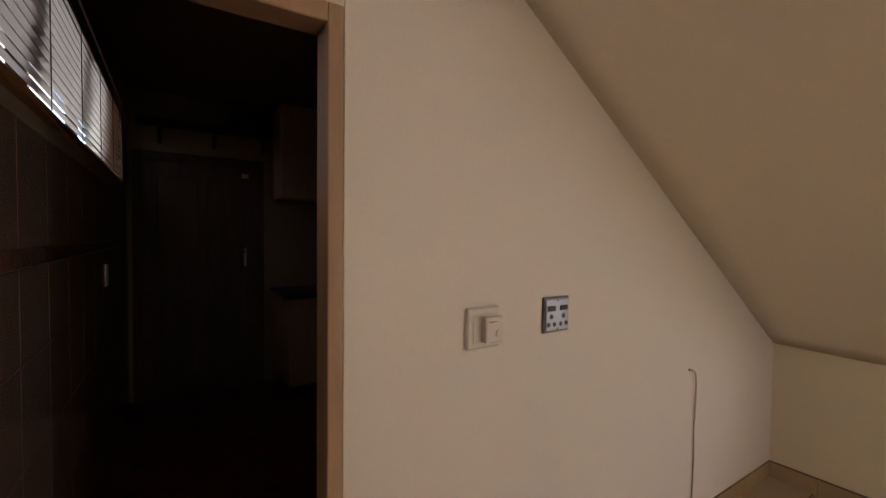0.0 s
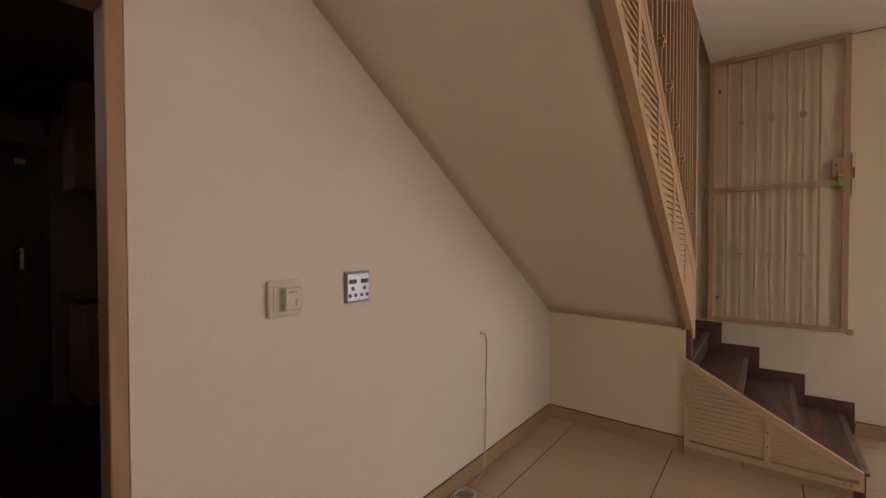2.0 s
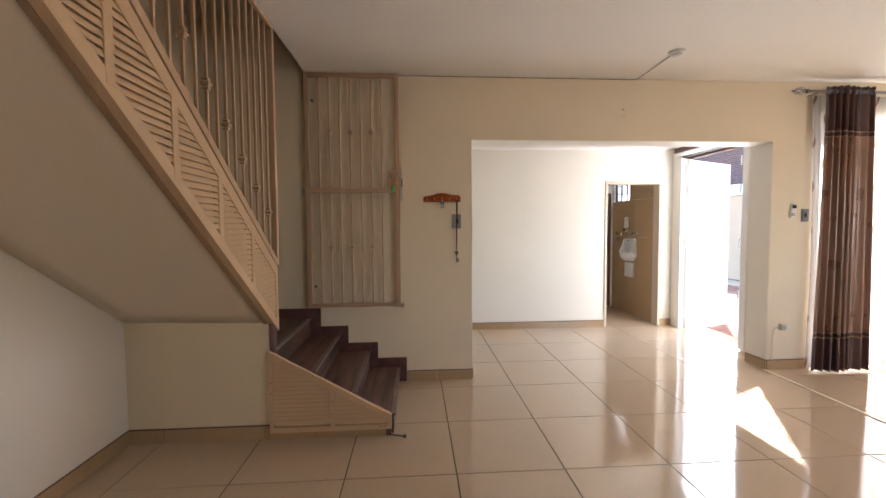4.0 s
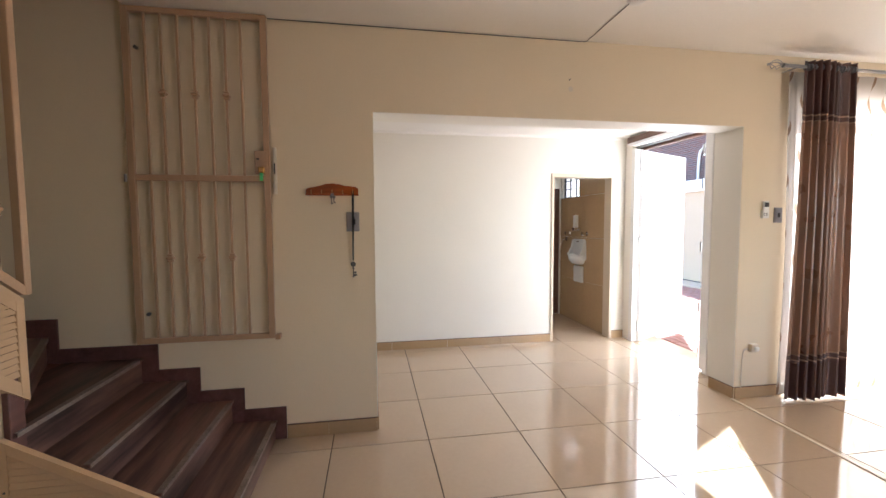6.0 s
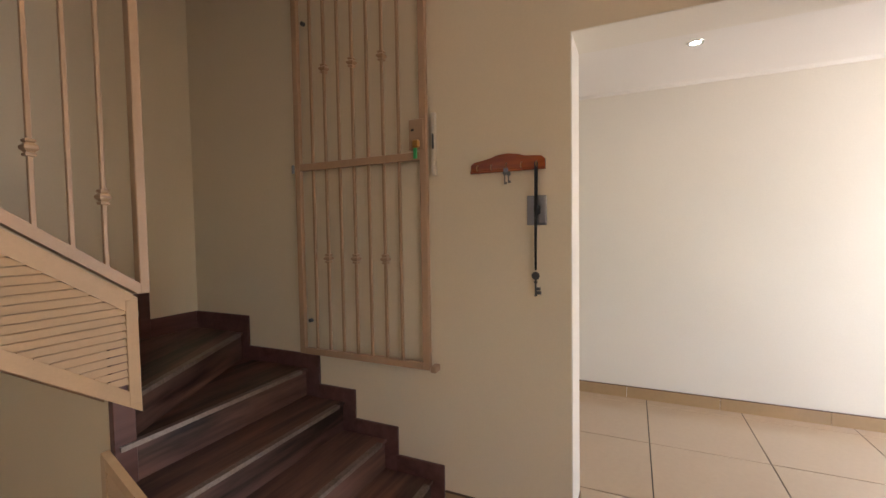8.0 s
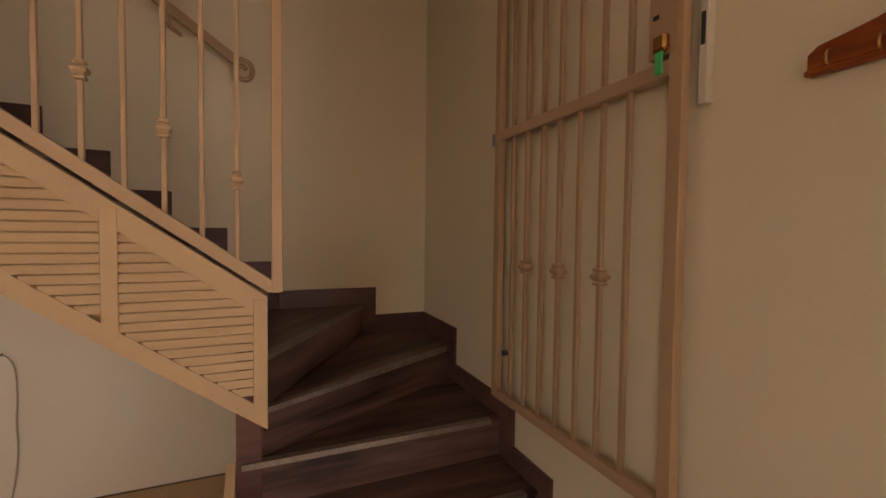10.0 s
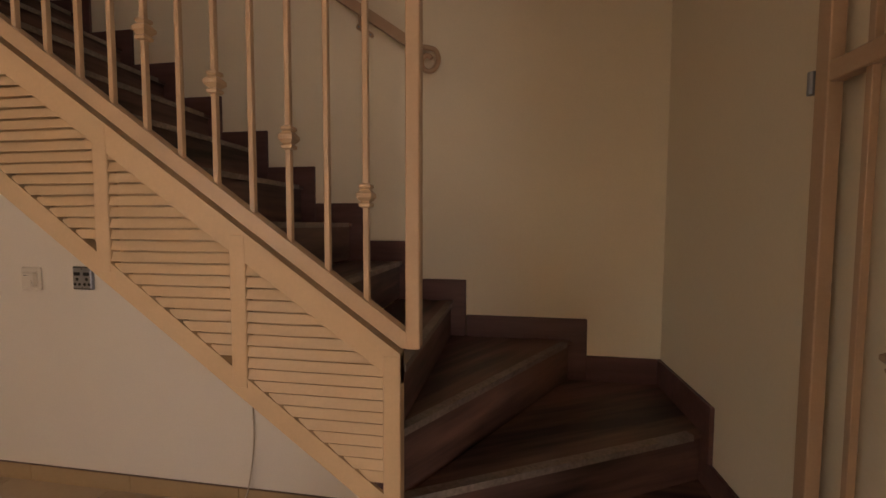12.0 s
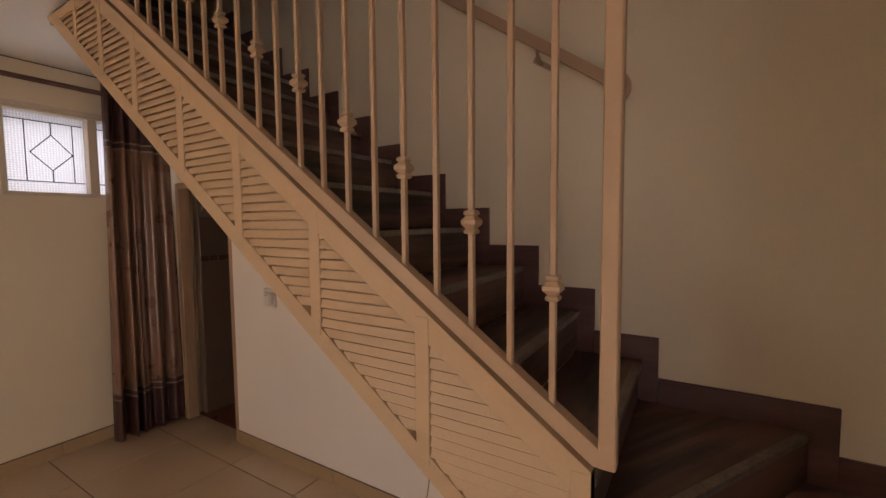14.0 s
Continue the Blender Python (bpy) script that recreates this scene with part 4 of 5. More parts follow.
def drape(name, along, z0, z1, spread, depth, folds, material, parent, seed, top_pinch=0.9, label=""):
    """Pleated cloth. along(s, d): place on the rail at s in 0..1, standing off by d."""
    rnd = random.Random(seed)
    ph = [rnd.uniform(0, 6.28) for _ in range(4)]
    ns, nz = folds * 12, 14
    bm = bmesh.new()
    grid = []
    for j in range(nz + 1):
        z = z0 + (z1 - z0) * j / nz
        row = []
        for i in range(ns + 1):
            s = i / ns
            h = (z - 0.0) / 2.62
            w = spread[0] + (spread[1] - spread[0]) * h
            d = depth * (0.75 + 0.35 * math.sin(3 * s + ph[0])) * (1.15 - 0.35 * h)
            s2 = s + 0.035 * math.sin(7.3 * s + ph[3]) + 0.018 * math.sin(17 * s + ph[2])
            wave = (0.75 + 0.45 * math.sin(11 * s + ph[1])) * math.sin(2 * math.pi * folds * s2 + 0.5 * math.sin(2.2 * h + ph[1] + 4 * s)) + 0.28 * math.sin(4 * math.pi * folds * s2 + ph[2])
            p = along(0.5 + (s - 0.5) * w + 0.006 * math.sin(5 * h + ph[3] + 9 * s), d * wave)
            row.append(bm.verts.new((p[0], p[1], z)))
        grid.append(row)
    for a, b in zip(grid, grid[1:]):
        for i in range(ns):
            bm.faces.new((a[i], a[i + 1], b[i + 1], b[i]))
    ob = part(name, bm, material, parent, label, smooth=True)
    sol = ob.modifiers.new("thickness", "SOLIDIFY")
    sol.thickness = 0.003
    return ob


def curtain(base, along, spread, seed, label, folds):
    c = thing("curtain", base, label, "curtain", "satin curtains")
    for nm, z0, z1, m in (("hem_band", 0.02, 0.33, CURTD), ("trim_band", 0.33, 0.342, TRIM), ("cloth", 0.342, 0.375, CURTD), ("trim_band", 0.375, 0.387, TRIM),
                          ("cloth", 0.387, 2.20, CURT), ("trim_band", 2.20, 2.212, TRIM), ("cloth", 2.212, 2.245, CURTD), ("trim_band", 2.245, 2.257, TRIM), ("top_band", 2.257, 2.66, CURTD)):
        drape(nm, along, z0, z1, spread, 0.050, folds, m, c, seed)
    for j in range(folds * 2):
        p = along(0.5 + ((j + 0.5) / (folds * 2) - 0.5) * spread[1], 0.0)
        q = along(0.5 + ((j + 0.8) / (folds * 2) - 0.5) * spread[1], 0.0)
        d = (Vector(q) - Vector(p)).normalized()
        m = Matrix.Translation((p[0], p[1], 2.612)) @ d.to_3d().to_track_quat("Z", "Y").to_matrix().to_4x4()
        part("eyelet", lathe(bmesh.new(), [(0.018, -0.003), (0.026, -0.003), (0.026, 0.003), (0.018, 0.003), (0.018, -0.003)], m, 14), STEEL, c)
    return c


curtain((3.98, -4.85, 0.0), lambda s, d: (3.975 + d, -4.59 - 0.56 * s), (0.99, 0.84), 3, "brown satin eyelet curtain with dark hem drawn aside", 7)
curtain((-0.30, 0.70, 0.0), lambda s, d: (-0.28 + d * 0.9, 0.53 + 0.46 * s), (1.10, 0.94), 8, "brown satin eyelet curtain with dark hem by the front window", 5)


def rod(base, a, b, label, material, finials, along):
    r = thing("curtain_rod", base, label, "curtain rod")
    part("pole", C(a, b, 0.013, seg=14), material, r)
    a, b = Vector(a), Vector(b)
    d = (b - a).normalized()
    for end, s in ((a, -1),) if finials == 1 else ():
        m = Matrix.Translation(end) @ (d * s).to_track_quat("Z", "Y").to_matrix().to_4x4()
        part("collar", lathe(bmesh.new(), [(0.012, -0.01), (0.018, -0.008), (0.018, 0.008), (0.012, 0.012)], m, 14), material, r)
        for k in range(5):
            t = 2 * math.pi * k / 5
            pts = [m @ Vector((0.034 * math.sin(math.pi * u / 8) * math.cos(t + 2.2 * u / 8), 0.034 * math.sin(math.pi * u / 8) * math.sin(t + 2.2 * u / 8), 0.012 + 0.12 * u / 8)) for u in range(9)]
            tube("finial_wire", pts, 0.003, material, r)
        part("finial_tip", lathe(bmesh.new(), [(0.002, 0.125), (0.010, 0.132), (0.010, 0.142), (0.002, 0.150)], m, 10), material, r, smooth=True)
    for t in along:
        p = a + d * t
        q = Vector((XG if p.x > 2 else XW, p.y, p.z))
        part("bracket", C(p, q, 0.006), material, r)
    return r


rod((3.975, -5.9, 2.612), (3.975, -4.45, 2.612), (3.975, -7.6, 2.612), "steel curtain rod with a twisted cage finial", STEEL, 1, (0.14, 3.0))
rod((-0.28, 0.2, 2.578), (-0.28, 0.93, 2.578), (-0.28, -0.8, 2.578), "dark double curtain rod on the front wall", BROWNW, 0, (0.03, 1.6))
rod((-0.36, 0.2, 2.607), (-0.36, 0.93, 2.607), (-0.36, -0.8, 2.607), "dark rear curtain rod on the front wall", BROWNW, 0, (0.05, 1.62))

voile = thing("sheer_curtain", (4.05, -6.1, 0.0), "white voile curtain with a wavy brown print", "sheer curtain")
drape("cloth", lambda s, d: (4.05 + d * 0.6, -4.605 - 2.82 * s), 0.03, 2.60, (1.0, 1.0), 0.035, 19, VOILE, voile, 5)

w = thing("window_patio", (4.3, -6.1, 0.0), "white framed patio window behind the curtains", "window", kind="structure")
for a in ((-4.76, -4.70), (-6.12, -6.06), (-7.4, -7.34)):
    part("window_frame", B(4.17, a[0], 0.0, 4.23, a[1], 2.42, bev=0.003), WHITE, w)
part("window_frame", B(4.17, -7.34, 2.36, 4.23, -4.76, 2.42, bev=0.003), WHITE, w)
part("window_frame", B(4.17, -7.34, 0.0, 4.23, -4.76, 0.05, bev=0.003), WHITE, w)

# high leaded window in the front wall
fw = thing("window_front", (XW - 0.1, 0.48, 1.85), "high cream framed window with leaded obscure glass", "window", kind="structure")
part("window_frame", B(XW - 0.12, 0.04, 1.845, XW + 0.004, 1.0, 1.872, bev=0.003), BFRAME, fw)
part("window_frame", B(XW - 0.12, 0.04, 2.415, XW + 0.004, 1.0, 2.44, bev=0.003), BFRAME, fw)
part("window_hood", B(XW - 0.02, 0.0, 2.44, XW + 0.018, 1.0, 2.462, bev=0.003), BFRAME, fw)
for y0, y1 in ((0.04, 0.070), (0.506, 0.562), (0.975, 1.0)):
    part("window_frame", B(XW - 0.12, y0, 1.872, XW + 0.003, y1, 2.415, bev=0.003), BFRAME, fw)
for y0, y1 in ((0.070, 0.506), (0.562, 0.975)):
    pane = part("pane", B(XW - 0.075, y0, 1.873, XW - 0.069, y1, 2.414), OBSCURE, fw)
    pane.visible_shadow = False
    zc, yc = 2.158, (y0 + y1) / 2 + 0.03
    xl = XW - 0.064
    lead = [((y0 + 0.012, 1.949), (y1 - 0.012, 1.949)), ((y0 + 0.012, 2.363), (y1 - 0.012, 2.363)), ((y0 + 0.11, 1.949), (y0 + 0.11, 2.363)), ((y1 - 0.07, 1.949), (y1 - 0.07, 2.363)),
            ((yc, 2.277), (yc + 0.115, zc - 0.01)), ((yc + 0.115, zc - 0.01), (yc, 2.030)), ((yc, 2.030), (yc - 0.115, zc - 0.01)), ((yc - 0.115, zc - 0.01), (yc, 2.277)), ((yc, 2.277), (yc, 2.363)), ((yc, 2.030), (yc, 1.949))]
    for (ya, za), (yb, zb) in lead:
        part("lead_strip", C((xl, ya, za), (xl, yb, zb), 0.0035, seg=6), BLACK, pane)

# ---- kitchen doorway ----
kd = thing("door_frame_kitchen", (0.1, 1.05, 0.0), "brown painted wooden door frame of the kitchen doorway", "door frame", kind="structure")
part("jamb", B(0.443, YW - 0.006, 0, 0.484, YW + 0.085, 1.974, bev=0.003), FRAMEW, kd)
part("jamb", B(-0.27, YW - 0.006, 0, -0.222, YW + 0.085, 1.974, bev=0.003), FRAMEW, kd)
part("head", B(-0.222, YW - 0.006, 1.926, 0.443, YW + 0.085, 1.974, bev=0.003), FRAMEW, kd)

# ---- kitchen ----
KY = 4.25
bm = bmesh.new()
box(bm, -0.42, 1.135, 0, -0.202, KY, 1.775)
box(bm, -0.42, 1.135, 2.42, -0.202, KY, 2.75)
box(bm, -0.42, 1.135, 1.775, -0.202, 1.17, 2.42)
box(bm, -0.42, 4.06, 1.775, -0.202, KY, 2.42)
structure("wall_kitchen_window", bm, KSHADED, "kitchen wall with a long high window", "wall")
structure("wall_kitchen_back", B(-0.42, KY, 0, 2.6, KY + 0.15, 2.75), KSHADED, "kitchen back wall in paint darkened for shade", "wall")
structure("wall_kitchen_side", B(2.5, 1.135, 0, 2.65, KY, 2.75), KSHADED, "plain kitchen side wall", "wall")
structure("ceiling_kitchen", B(-0.42, 1.135, 2.6, 2.65, KY + 0.1, 2.75), KSHADED, "kitchen ceiling", "ceiling")
ktile = thing("kitchen_tiling", (-0.23, 2.5, 0.0), "brown glazed wall tiles with a dark patterned border", "wall tiles", kind="structure")
for j in range(11):
    for k in range(5):
        z0, z1 = k * 0.27, min(1.322, k * 0.27 + 0.27)
        if z1 - z0 > 0.05:
            part("wall_tile", B(-0.202, 1.14 + j * 0.287, z0 + 0.001, -0.192, 1.14 + j * 0.287 + 0.284, z1 - 0.002, bev=0.002), KWALLT, ktile)
    part("wall_tile", B(-0.202, 1.14 + j * 0.287, 1.372, -0.192, 1.14 + j * 0.287 + 0.284, 1.70, bev=0.002), KWALLT, ktile)
for j in range(41):
    part("border_tile", B(-0.202, 1.14 + j * 0.0755, 1.324, -0.190, 1.14 + j * 0.0755 + 0.073, 1.370, bev=0.002), KBORD, ktile)
kf = structure("floor_kitchen", B(-0.42, 1.10, -0.03, 2.6, KY, 0.001), GROUT, "dark red tiled kitchen floor with black insets", "floor")
BASE[kf] = Vector((0, 0, 0))
for i in range(9):
    for j in range(10):
        x, y = -0.40 + i * 0.33, 1.11 + j * 0.33
        if x < 2.2 and y < 4.1:
            part("floor_tile", P([(x + 0.05, y), (x + 0.327, y), (x + 0.327, y + 0.277), (x + 0.277, y + 0.327), (x, y + 0.327), (x, y + 0.05)], 0.0, 0.006), KFLOOR, kf)
            part("inset_tile", P([(x + 0.330, y + 0.282), (x + 0.376, y + 0.330), (x + 0.330, y + 0.376), (x + 0.282, y + 0.330)], 0.0, 0.0065), KINSET, kf)
kw = thing("window_kitchen", (-0.33, 2.5, 1.775), "long high kitchen window in a brown frame", "window", kind="structure")
for y in (1.17, 2.1, 3.06, 4.02):
    part("window_frame", B(-0.370, y, 1.775, -0.320, y + 0.04, 2.42, bev=0.003), BROWNW, kw)
part("window_sill", B(-0.370, 1.17, 1.755, -0.175, 4.06, 1.782, bev=0.003), BLINDW, kw)
blind = thing("venetian_blind", (-0.230, 2.5, 1.75), "brown wooden venetian blind half open over the window", "blind")
part("head_rail", B(-0.255, 1.18, 2.315, -0.205, 4.05, 2.40, bev=0.004), BLINDW, blind)
part("bottom_rail", B(-0.255, 1.18, 1.788, -0.205, 4.05, 1.806, bev=0.003), BLINDW, blind)
for k in range(14):
    z = 1.828 + k * 0.038
    part("slat", P([(-0.252, z + 0.013), (-0.252, z + 0.0165), (-0.208, z - 0.0125), (-0.208, z - 0.016)], 1.19, 4.04, axis=1), BLINDW, blind)
for y in (1.32, 1.85, 2.4, 2.95, 3.5, 3.9):
    for x in (-0.257, -0.203):
        part("ladder_cord", C((x, y, 1.79), (x, y, 2.37), 0.0018, seg=6), BLACK, blind)
ksw = thing("kitchen_switch", (-0.22, 2.94, 1.18), "steel switch plate on the kitchen tiles", "light switch")
part("plate", B(-0.193, 2.90, 1.12, -0.182, 2.99, 1.24, bev=0.003), STEEL, ksw)
kdoor = thing("door_kitchen", (0.3, KY, 0.0), "closed dark stained panelled wooden door", "door", kind="structure")
for x0, x1 in ((-0.16, -0.09), (0.77, 0.84)):
    part("jamb", B(x0, KY - 0.03, 0, x1, KY - 0.002, 2.10, bev=0.004), DARKDOOR, kdoor)
part("head", B(-0.09, KY - 0.03, 2.03, 0.77, KY - 0.002, 2.10, bev=0.004), DARKDOOR, kdoor)
leaf = part("leaf", B(-0.09, KY - 0.018, 0.01, 0.77, KY - 0.001, 2.03, bev=0.002), DARKDOOR, kdoor)
for x0, x1, z0, z1 in ((0.01, 0.31, 0.15, 0.85), (0.37, 0.66, 0.15, 0.85), (0.01, 0.31, 1.05, 1.9), (0.37, 0.66, 1.05, 1.9)):
    part("panel", B(x0, KY - 0.026, z0, x1, KY - 0.016, z1, bev=0.008), DARKDOOR, leaf)
part("handle_plate", B(0.665, KY - 0.024, 1.12, 0.695, KY - 0.017, 1.29, bev=0.003), CHROME, kdoor)
part("handle", C((0.68, KY - 0.03, 1.25), (0.58, KY - 0.055, 1.25), 0.008), CHROME, kdoor)
part("latch", B(0.65, KY - 0.03, 1.93, 0.71, KY - 0.017, 1.97, bev=0.003), BRASS, kdoor)
shelf = thing("wall_shelf", (0.35, KY - 0.12, 2.31), "dark wooden shelf on brackets above the door", "shelf")
part("board", B(-0.12, KY - 0.24, 2.31, 0.88, KY - 0.001, 2.335, bev=0.003), DARKDOOR, shelf)
for x in (0.02, 0.42, 0.82):
    part("bracket", P([(KY - 0.2, 2.31), (KY - 0.002, 2.31), (KY - 0.002, 2.17), (KY - 0.03, 2.19)], x, x + 0.025, axis=0), DARKDOOR, shelf)
bx = thing("stereo_box", (0.7, KY - 0.12, 2.335), "black box radio standing on the shelf", "radio")
part("body", B(0.55, KY - 0.21, 2.3355, 0.86, KY - 0.03, 2.51, bev=0.006), BLACK, bx)
part("display", B(0.63, KY - 0.214, 2.40, 0.72, KY - 0.209, 2.45, bev=0.002), GREY, bx)
up = thing("kitchen_wall_cabinet", (1.4, KY - 0.17, 1.75), "cream kitchen wall cabinet with plain doors", "cabinet")
part("body", B(0.93, KY - 0.33, 1.747, 2.49, KY - 0.002, 2.58, bev=0.003), FRAMEW, up)
for j in range(3):
    d = part("door", B(0.935 + j * 0.52, KY - 0.35, 1.752, 0.935 + j * 0.52 + 0.515, KY - 0.331, 2.575, bev=0.004), FRAMEW, up)
    part("knob", C((0.98 + j * 0.52, KY - 0.35, 1.82), (0.98 + j * 0.52, KY - 0.375, 1.82), 0.009), CHROME, d)
base = thing("kitchen_base_cabinet", (1.6, KY - 0.3, 0.0), "cream kitchen base cabinet", "cabinet")
part("body", B(0.95, KY - 0.56, 0.1, 2.49, KY - 0.002, 0.87, bev=0.003), FRAMEW, base)
part("plinth", B(0.97, KY - 0.52, 0.007, 2.47, KY - 0.01, 0.1), BLACK, base)
for j in range(3):
    d = part("door", B(0.955 + j * 0.515, KY - 0.58, 0.12, 0.955 + j * 0.515 + 0.51, KY - 0.561, 0.86, bev=0.004), FRAMEW, base)
    part("knob", C((1.0 + j * 0.515, KY - 0.58, 0.78), (1.0 + j * 0.515, KY - 0.605, 0.78), 0.009), CHROME, d)
wt = thing("worktop", (1.6, KY - 0.3, 0.87), "dark polished stone kitchen worktop", "worktop")
part("slab", B(0.90, KY - 0.61, 0.871, 2.49, KY - 0.002, 0.91, bev=0.004), BLACK, wt)

# ---- side room things ----
bd = thing("door_frame_bathroom", (XR, -3.9, 0.0), "cream painted door frame of the bathroom doorway", "door frame", kind="structure")
part("jamb", B(XR - 0.012, -3.52, 0, XR + 0.14, -3.486, 1.975, bev=0.003), BFRAME, bd)
part("jamb", B(XR - 0.012, -4.294, 0, XR + 0.14, -4.258, 1.975, bev=0.003), BFRAME, bd)
part("head", B(XR - 0.012, -4.294, 1.975, XR + 0.14, -3.486, 2.022, bev=0.003), BFRAME, bd)
for i, (x, y) in enumerate(((5.187, -1.956), (5.21, -3.2))):
    dl = thing("downlight", (x, y, CR), "recessed round ceiling downlight", "ceiling light", "downlights")
    part("ring", lathe(bmesh.new(), [(0.030, -0.002), (0.036, -0.006), (0.044, -0.005), (0.047, 0.0), (0.030, 0.0)], pose(x, y, CR - 0.001), 24), CHROME, dl)
    part("lamp", C((x, y, CR - 0.004), (x, y, CR - 0.0015), 0.029, seg=20), GLOW, dl)

# outside door of the side room: header, frame, open leaf
hd = thing("door_yard", (5.2, YR - 0.1, 0.0), "white door frame under a brown sliding track header", "door", kind="structure")
part("header_track", B(4.60, YR - 0.155, 2.285, 5.805, YR - 0.095, 2.335, bev=0.004), BROWNW, hd)
part("header_soffit", B(4.60, YR - 0.20, 2.336, 5.805, YR + 0.05, 2.364, bev=0.003), WHITE, hd)
part("track_rail", B(4.60, YR - 0.075, 2.312, 5.805, YR - 0.045, 2.336), STEEL2, hd)
part("track_lip", B(4.60, YR + 0.04, 2.350, 5.82, YR + 0.064, 2.3645), WHITE, hd)
part("header_board", B(4.37, YR + 0.002, 2.365, 5.830, YR + 0.06, 2.435, bev=0.004), BROWNW, hd)
part("jamb", B(5.740, YR - 0.16, 0, 5.808, YR + 0.01, 2.295, bev=0.004), WHITE, hd)
part("jamb", B(4.602, YR - 0.16, 0, 4.65, YR + 0.01, 2.295, bev=0.004), WHITE, hd)
part("threshold", B(4.60, YR - 0.2, -0.02, 5.810, YR, 0.004), TILE, hd)
leafd = thing("door_leaf_yard", (5.720, YR - 0.05, 0.02), "open white panelled door leaf swung into the yard", "door")
u = Vector((0.44, -0.90)).normalized()
v = Vector((-u.y, u.x))
o = Vector((5.715, YR - 0.06))


def slab(s0, s1, z0, z1, t0, t1, bm=None):
    a, b = o + u * s0, o + u * s1
    return prism(bm or bmesh.new(), [tuple(a + v * t0), tuple(b + v * t0), tuple(b + v * t1), tuple(a + v * t1)], z0, z1)


glazing = part("panel", slab(0.06, 0.98, 0.1, 2.195, -0.004, 0.004), OPAL, leafd, "opal white glazing panel")
for s0, s1, z0, z1 in ((0.10, 0.108, 0.16, 2.155), (0.932, 0.94, 0.16, 2.155), (0.108, 0.932, 0.16, 0.168), (0.108, 0.932, 2.147, 2.155)):
    part("bead", slab(s0, s1, z0, z1, -0.009, 0.009), GREY, leafd, "thin grey glazing bead")
part("stile", slab(0.0, 0.08, 0.02, 2.275, -0.022, 0.022), WHITE, leafd)
part("stile", slab(0.96, 1.04, 0.02, 2.275, -0.022, 0.022), WHITE, leafd)
part("rail", slab(0.08, 0.96, 0.02, 0.14, -0.021, 0.021), WHITE, leafd)
part("rail", slab(0.08, 0.96, 2.175, 2.275, -0.021, 0.021), WHITE, leafd)
for z in (0.2, 1.2, 2.115):
    part("hinge", C((o.x - 0.012, o.y + 0.01, z - 0.05), (o.x - 0.012, o.y + 0.01, z + 0.05), 0.009), CHROME, leafd)
# near folded leaf at the other jamb, edge on
fold = thing("door_leaf_folded", (4.69, YR - 0.15, 0.0), "white folded door leaf with steel hinges at the jamb", "door")
for x in (4.66,):
    lf = part("leaf", B(x, YR - 0.10, 0.02, x + 0.066, YR - 0.02, 2.275, bev=0.004), WHITE, fold)
    for z in (0.18, 0.62, 1.2, 1.8, 2.115):
        part("hinge", C((x + 0.073, YR - 0.012, z - 0.05), (x + 0.073, YR - 0.012, z + 0.05), 0.008), CHROME, lf)

# ---- bathroom ----
BX0, BX1, BY0, BY1 = XR + 0.13, 7.38, -4.30, -2.75
bm = bmesh.new()
box(bm, BX0, BY0 - 0.17, 0, BX1, BY0, 1.805)
box(bm, BX0, BY0 - 0.17, 2.30, BX1, BY0, 2.6)
box(bm, BX0, BY0 - 0.17, 1.805, 6.80, BY0, 2.30)
box(bm, 7.33, BY0 - 0.17, 1.805, BX1, BY0, 2.30)
structure("wall_bath_outer", bm, WALL2, "bathroom outer wall with a barred window", "wall")
structure("wall_bath_back", B(BX1, BY0 - 0.17, 0, BX1 + 0.13, BY1, 2.6), WALL2, "bathroom back wall", "wall")
structure("wall_bath_side", B(BX0, BY1, 0, BX1 + 0.13, BY1 + 0.13, 2.6), WALL2, "plain bathroom side wall", "wall")
structure("ceiling_bath", B(XR, BY0 - 0.17, 2.55, BX1 + 0.13, BY1 + 0.13, 2.7), CEIL, "white bathroom ceiling", "ceiling")
bt = thing("bathroom_tiling", (6.9, BY0, 0.0), "large tan glazed bathroom wall tiles", "wall tiles", kind="structure")
for z0, z1 in ((0.0, 0.61), (0.61, 1.225), (1.225, 1.805)):
    for x0, x1 in ((BX0 + 0.012, 6.64), (6.64, 7.12), (7.12, BX1 - 0.012)):
        part("wall_tile", B(x0 + 0.0015, BY0, z0 + 0.0015, x1 - 0.0015, BY0 + 0.011, z1 - 0.0015, bev=0.002), BTILE, bt)
part("wall_tile", B(BX0 + 0.012, BY0, 1.808, 6.795, BY0 + 0.011, 2.30, bev=0.002), BTILE, bt)
bw = thing("window_bathroom", (7.12, BY0 - 0.1, 1.805), "small steel bathroom window with burglar bars", "window", kind="structure")
for z in (1.805, 1.93, 2.055, 2.18, 2.285):
    part("window_bar", B(6.80, BY0 - 0.05, z, 7.33, BY0 - 0.036, z + 0.014), GREY, bw)
for x in (6.80, 6.97, 7.14, 7.315):
    part("window_frame", B(x, BY0 - 0.055, 1.805, x + 0.015, BY0 - 0.03, 2.30), GREY, bw)
for x in (6.815, 6.985, 7.155):
    part("pane", B(x, BY0 - 0.058, 1.819, x + 0.152, BY0 - 0.054, 2.285), FROST, bw, "frosted glass")
bdoor = thing("door_bathroom_inner", (7.36, -3.98, 0.0), "closed brown cubicle door with pale frame", "door", kind="structure")
part("frame", B(7.345, -4.286, 0, 7.378, -4.258, 2.02, bev=0.003), WALL2, bdoor)
part("frame", B(7.345, -4.258, 1.96, 7.378, -3.38, 2.02, bev=0.003), WALL2, bdoor)
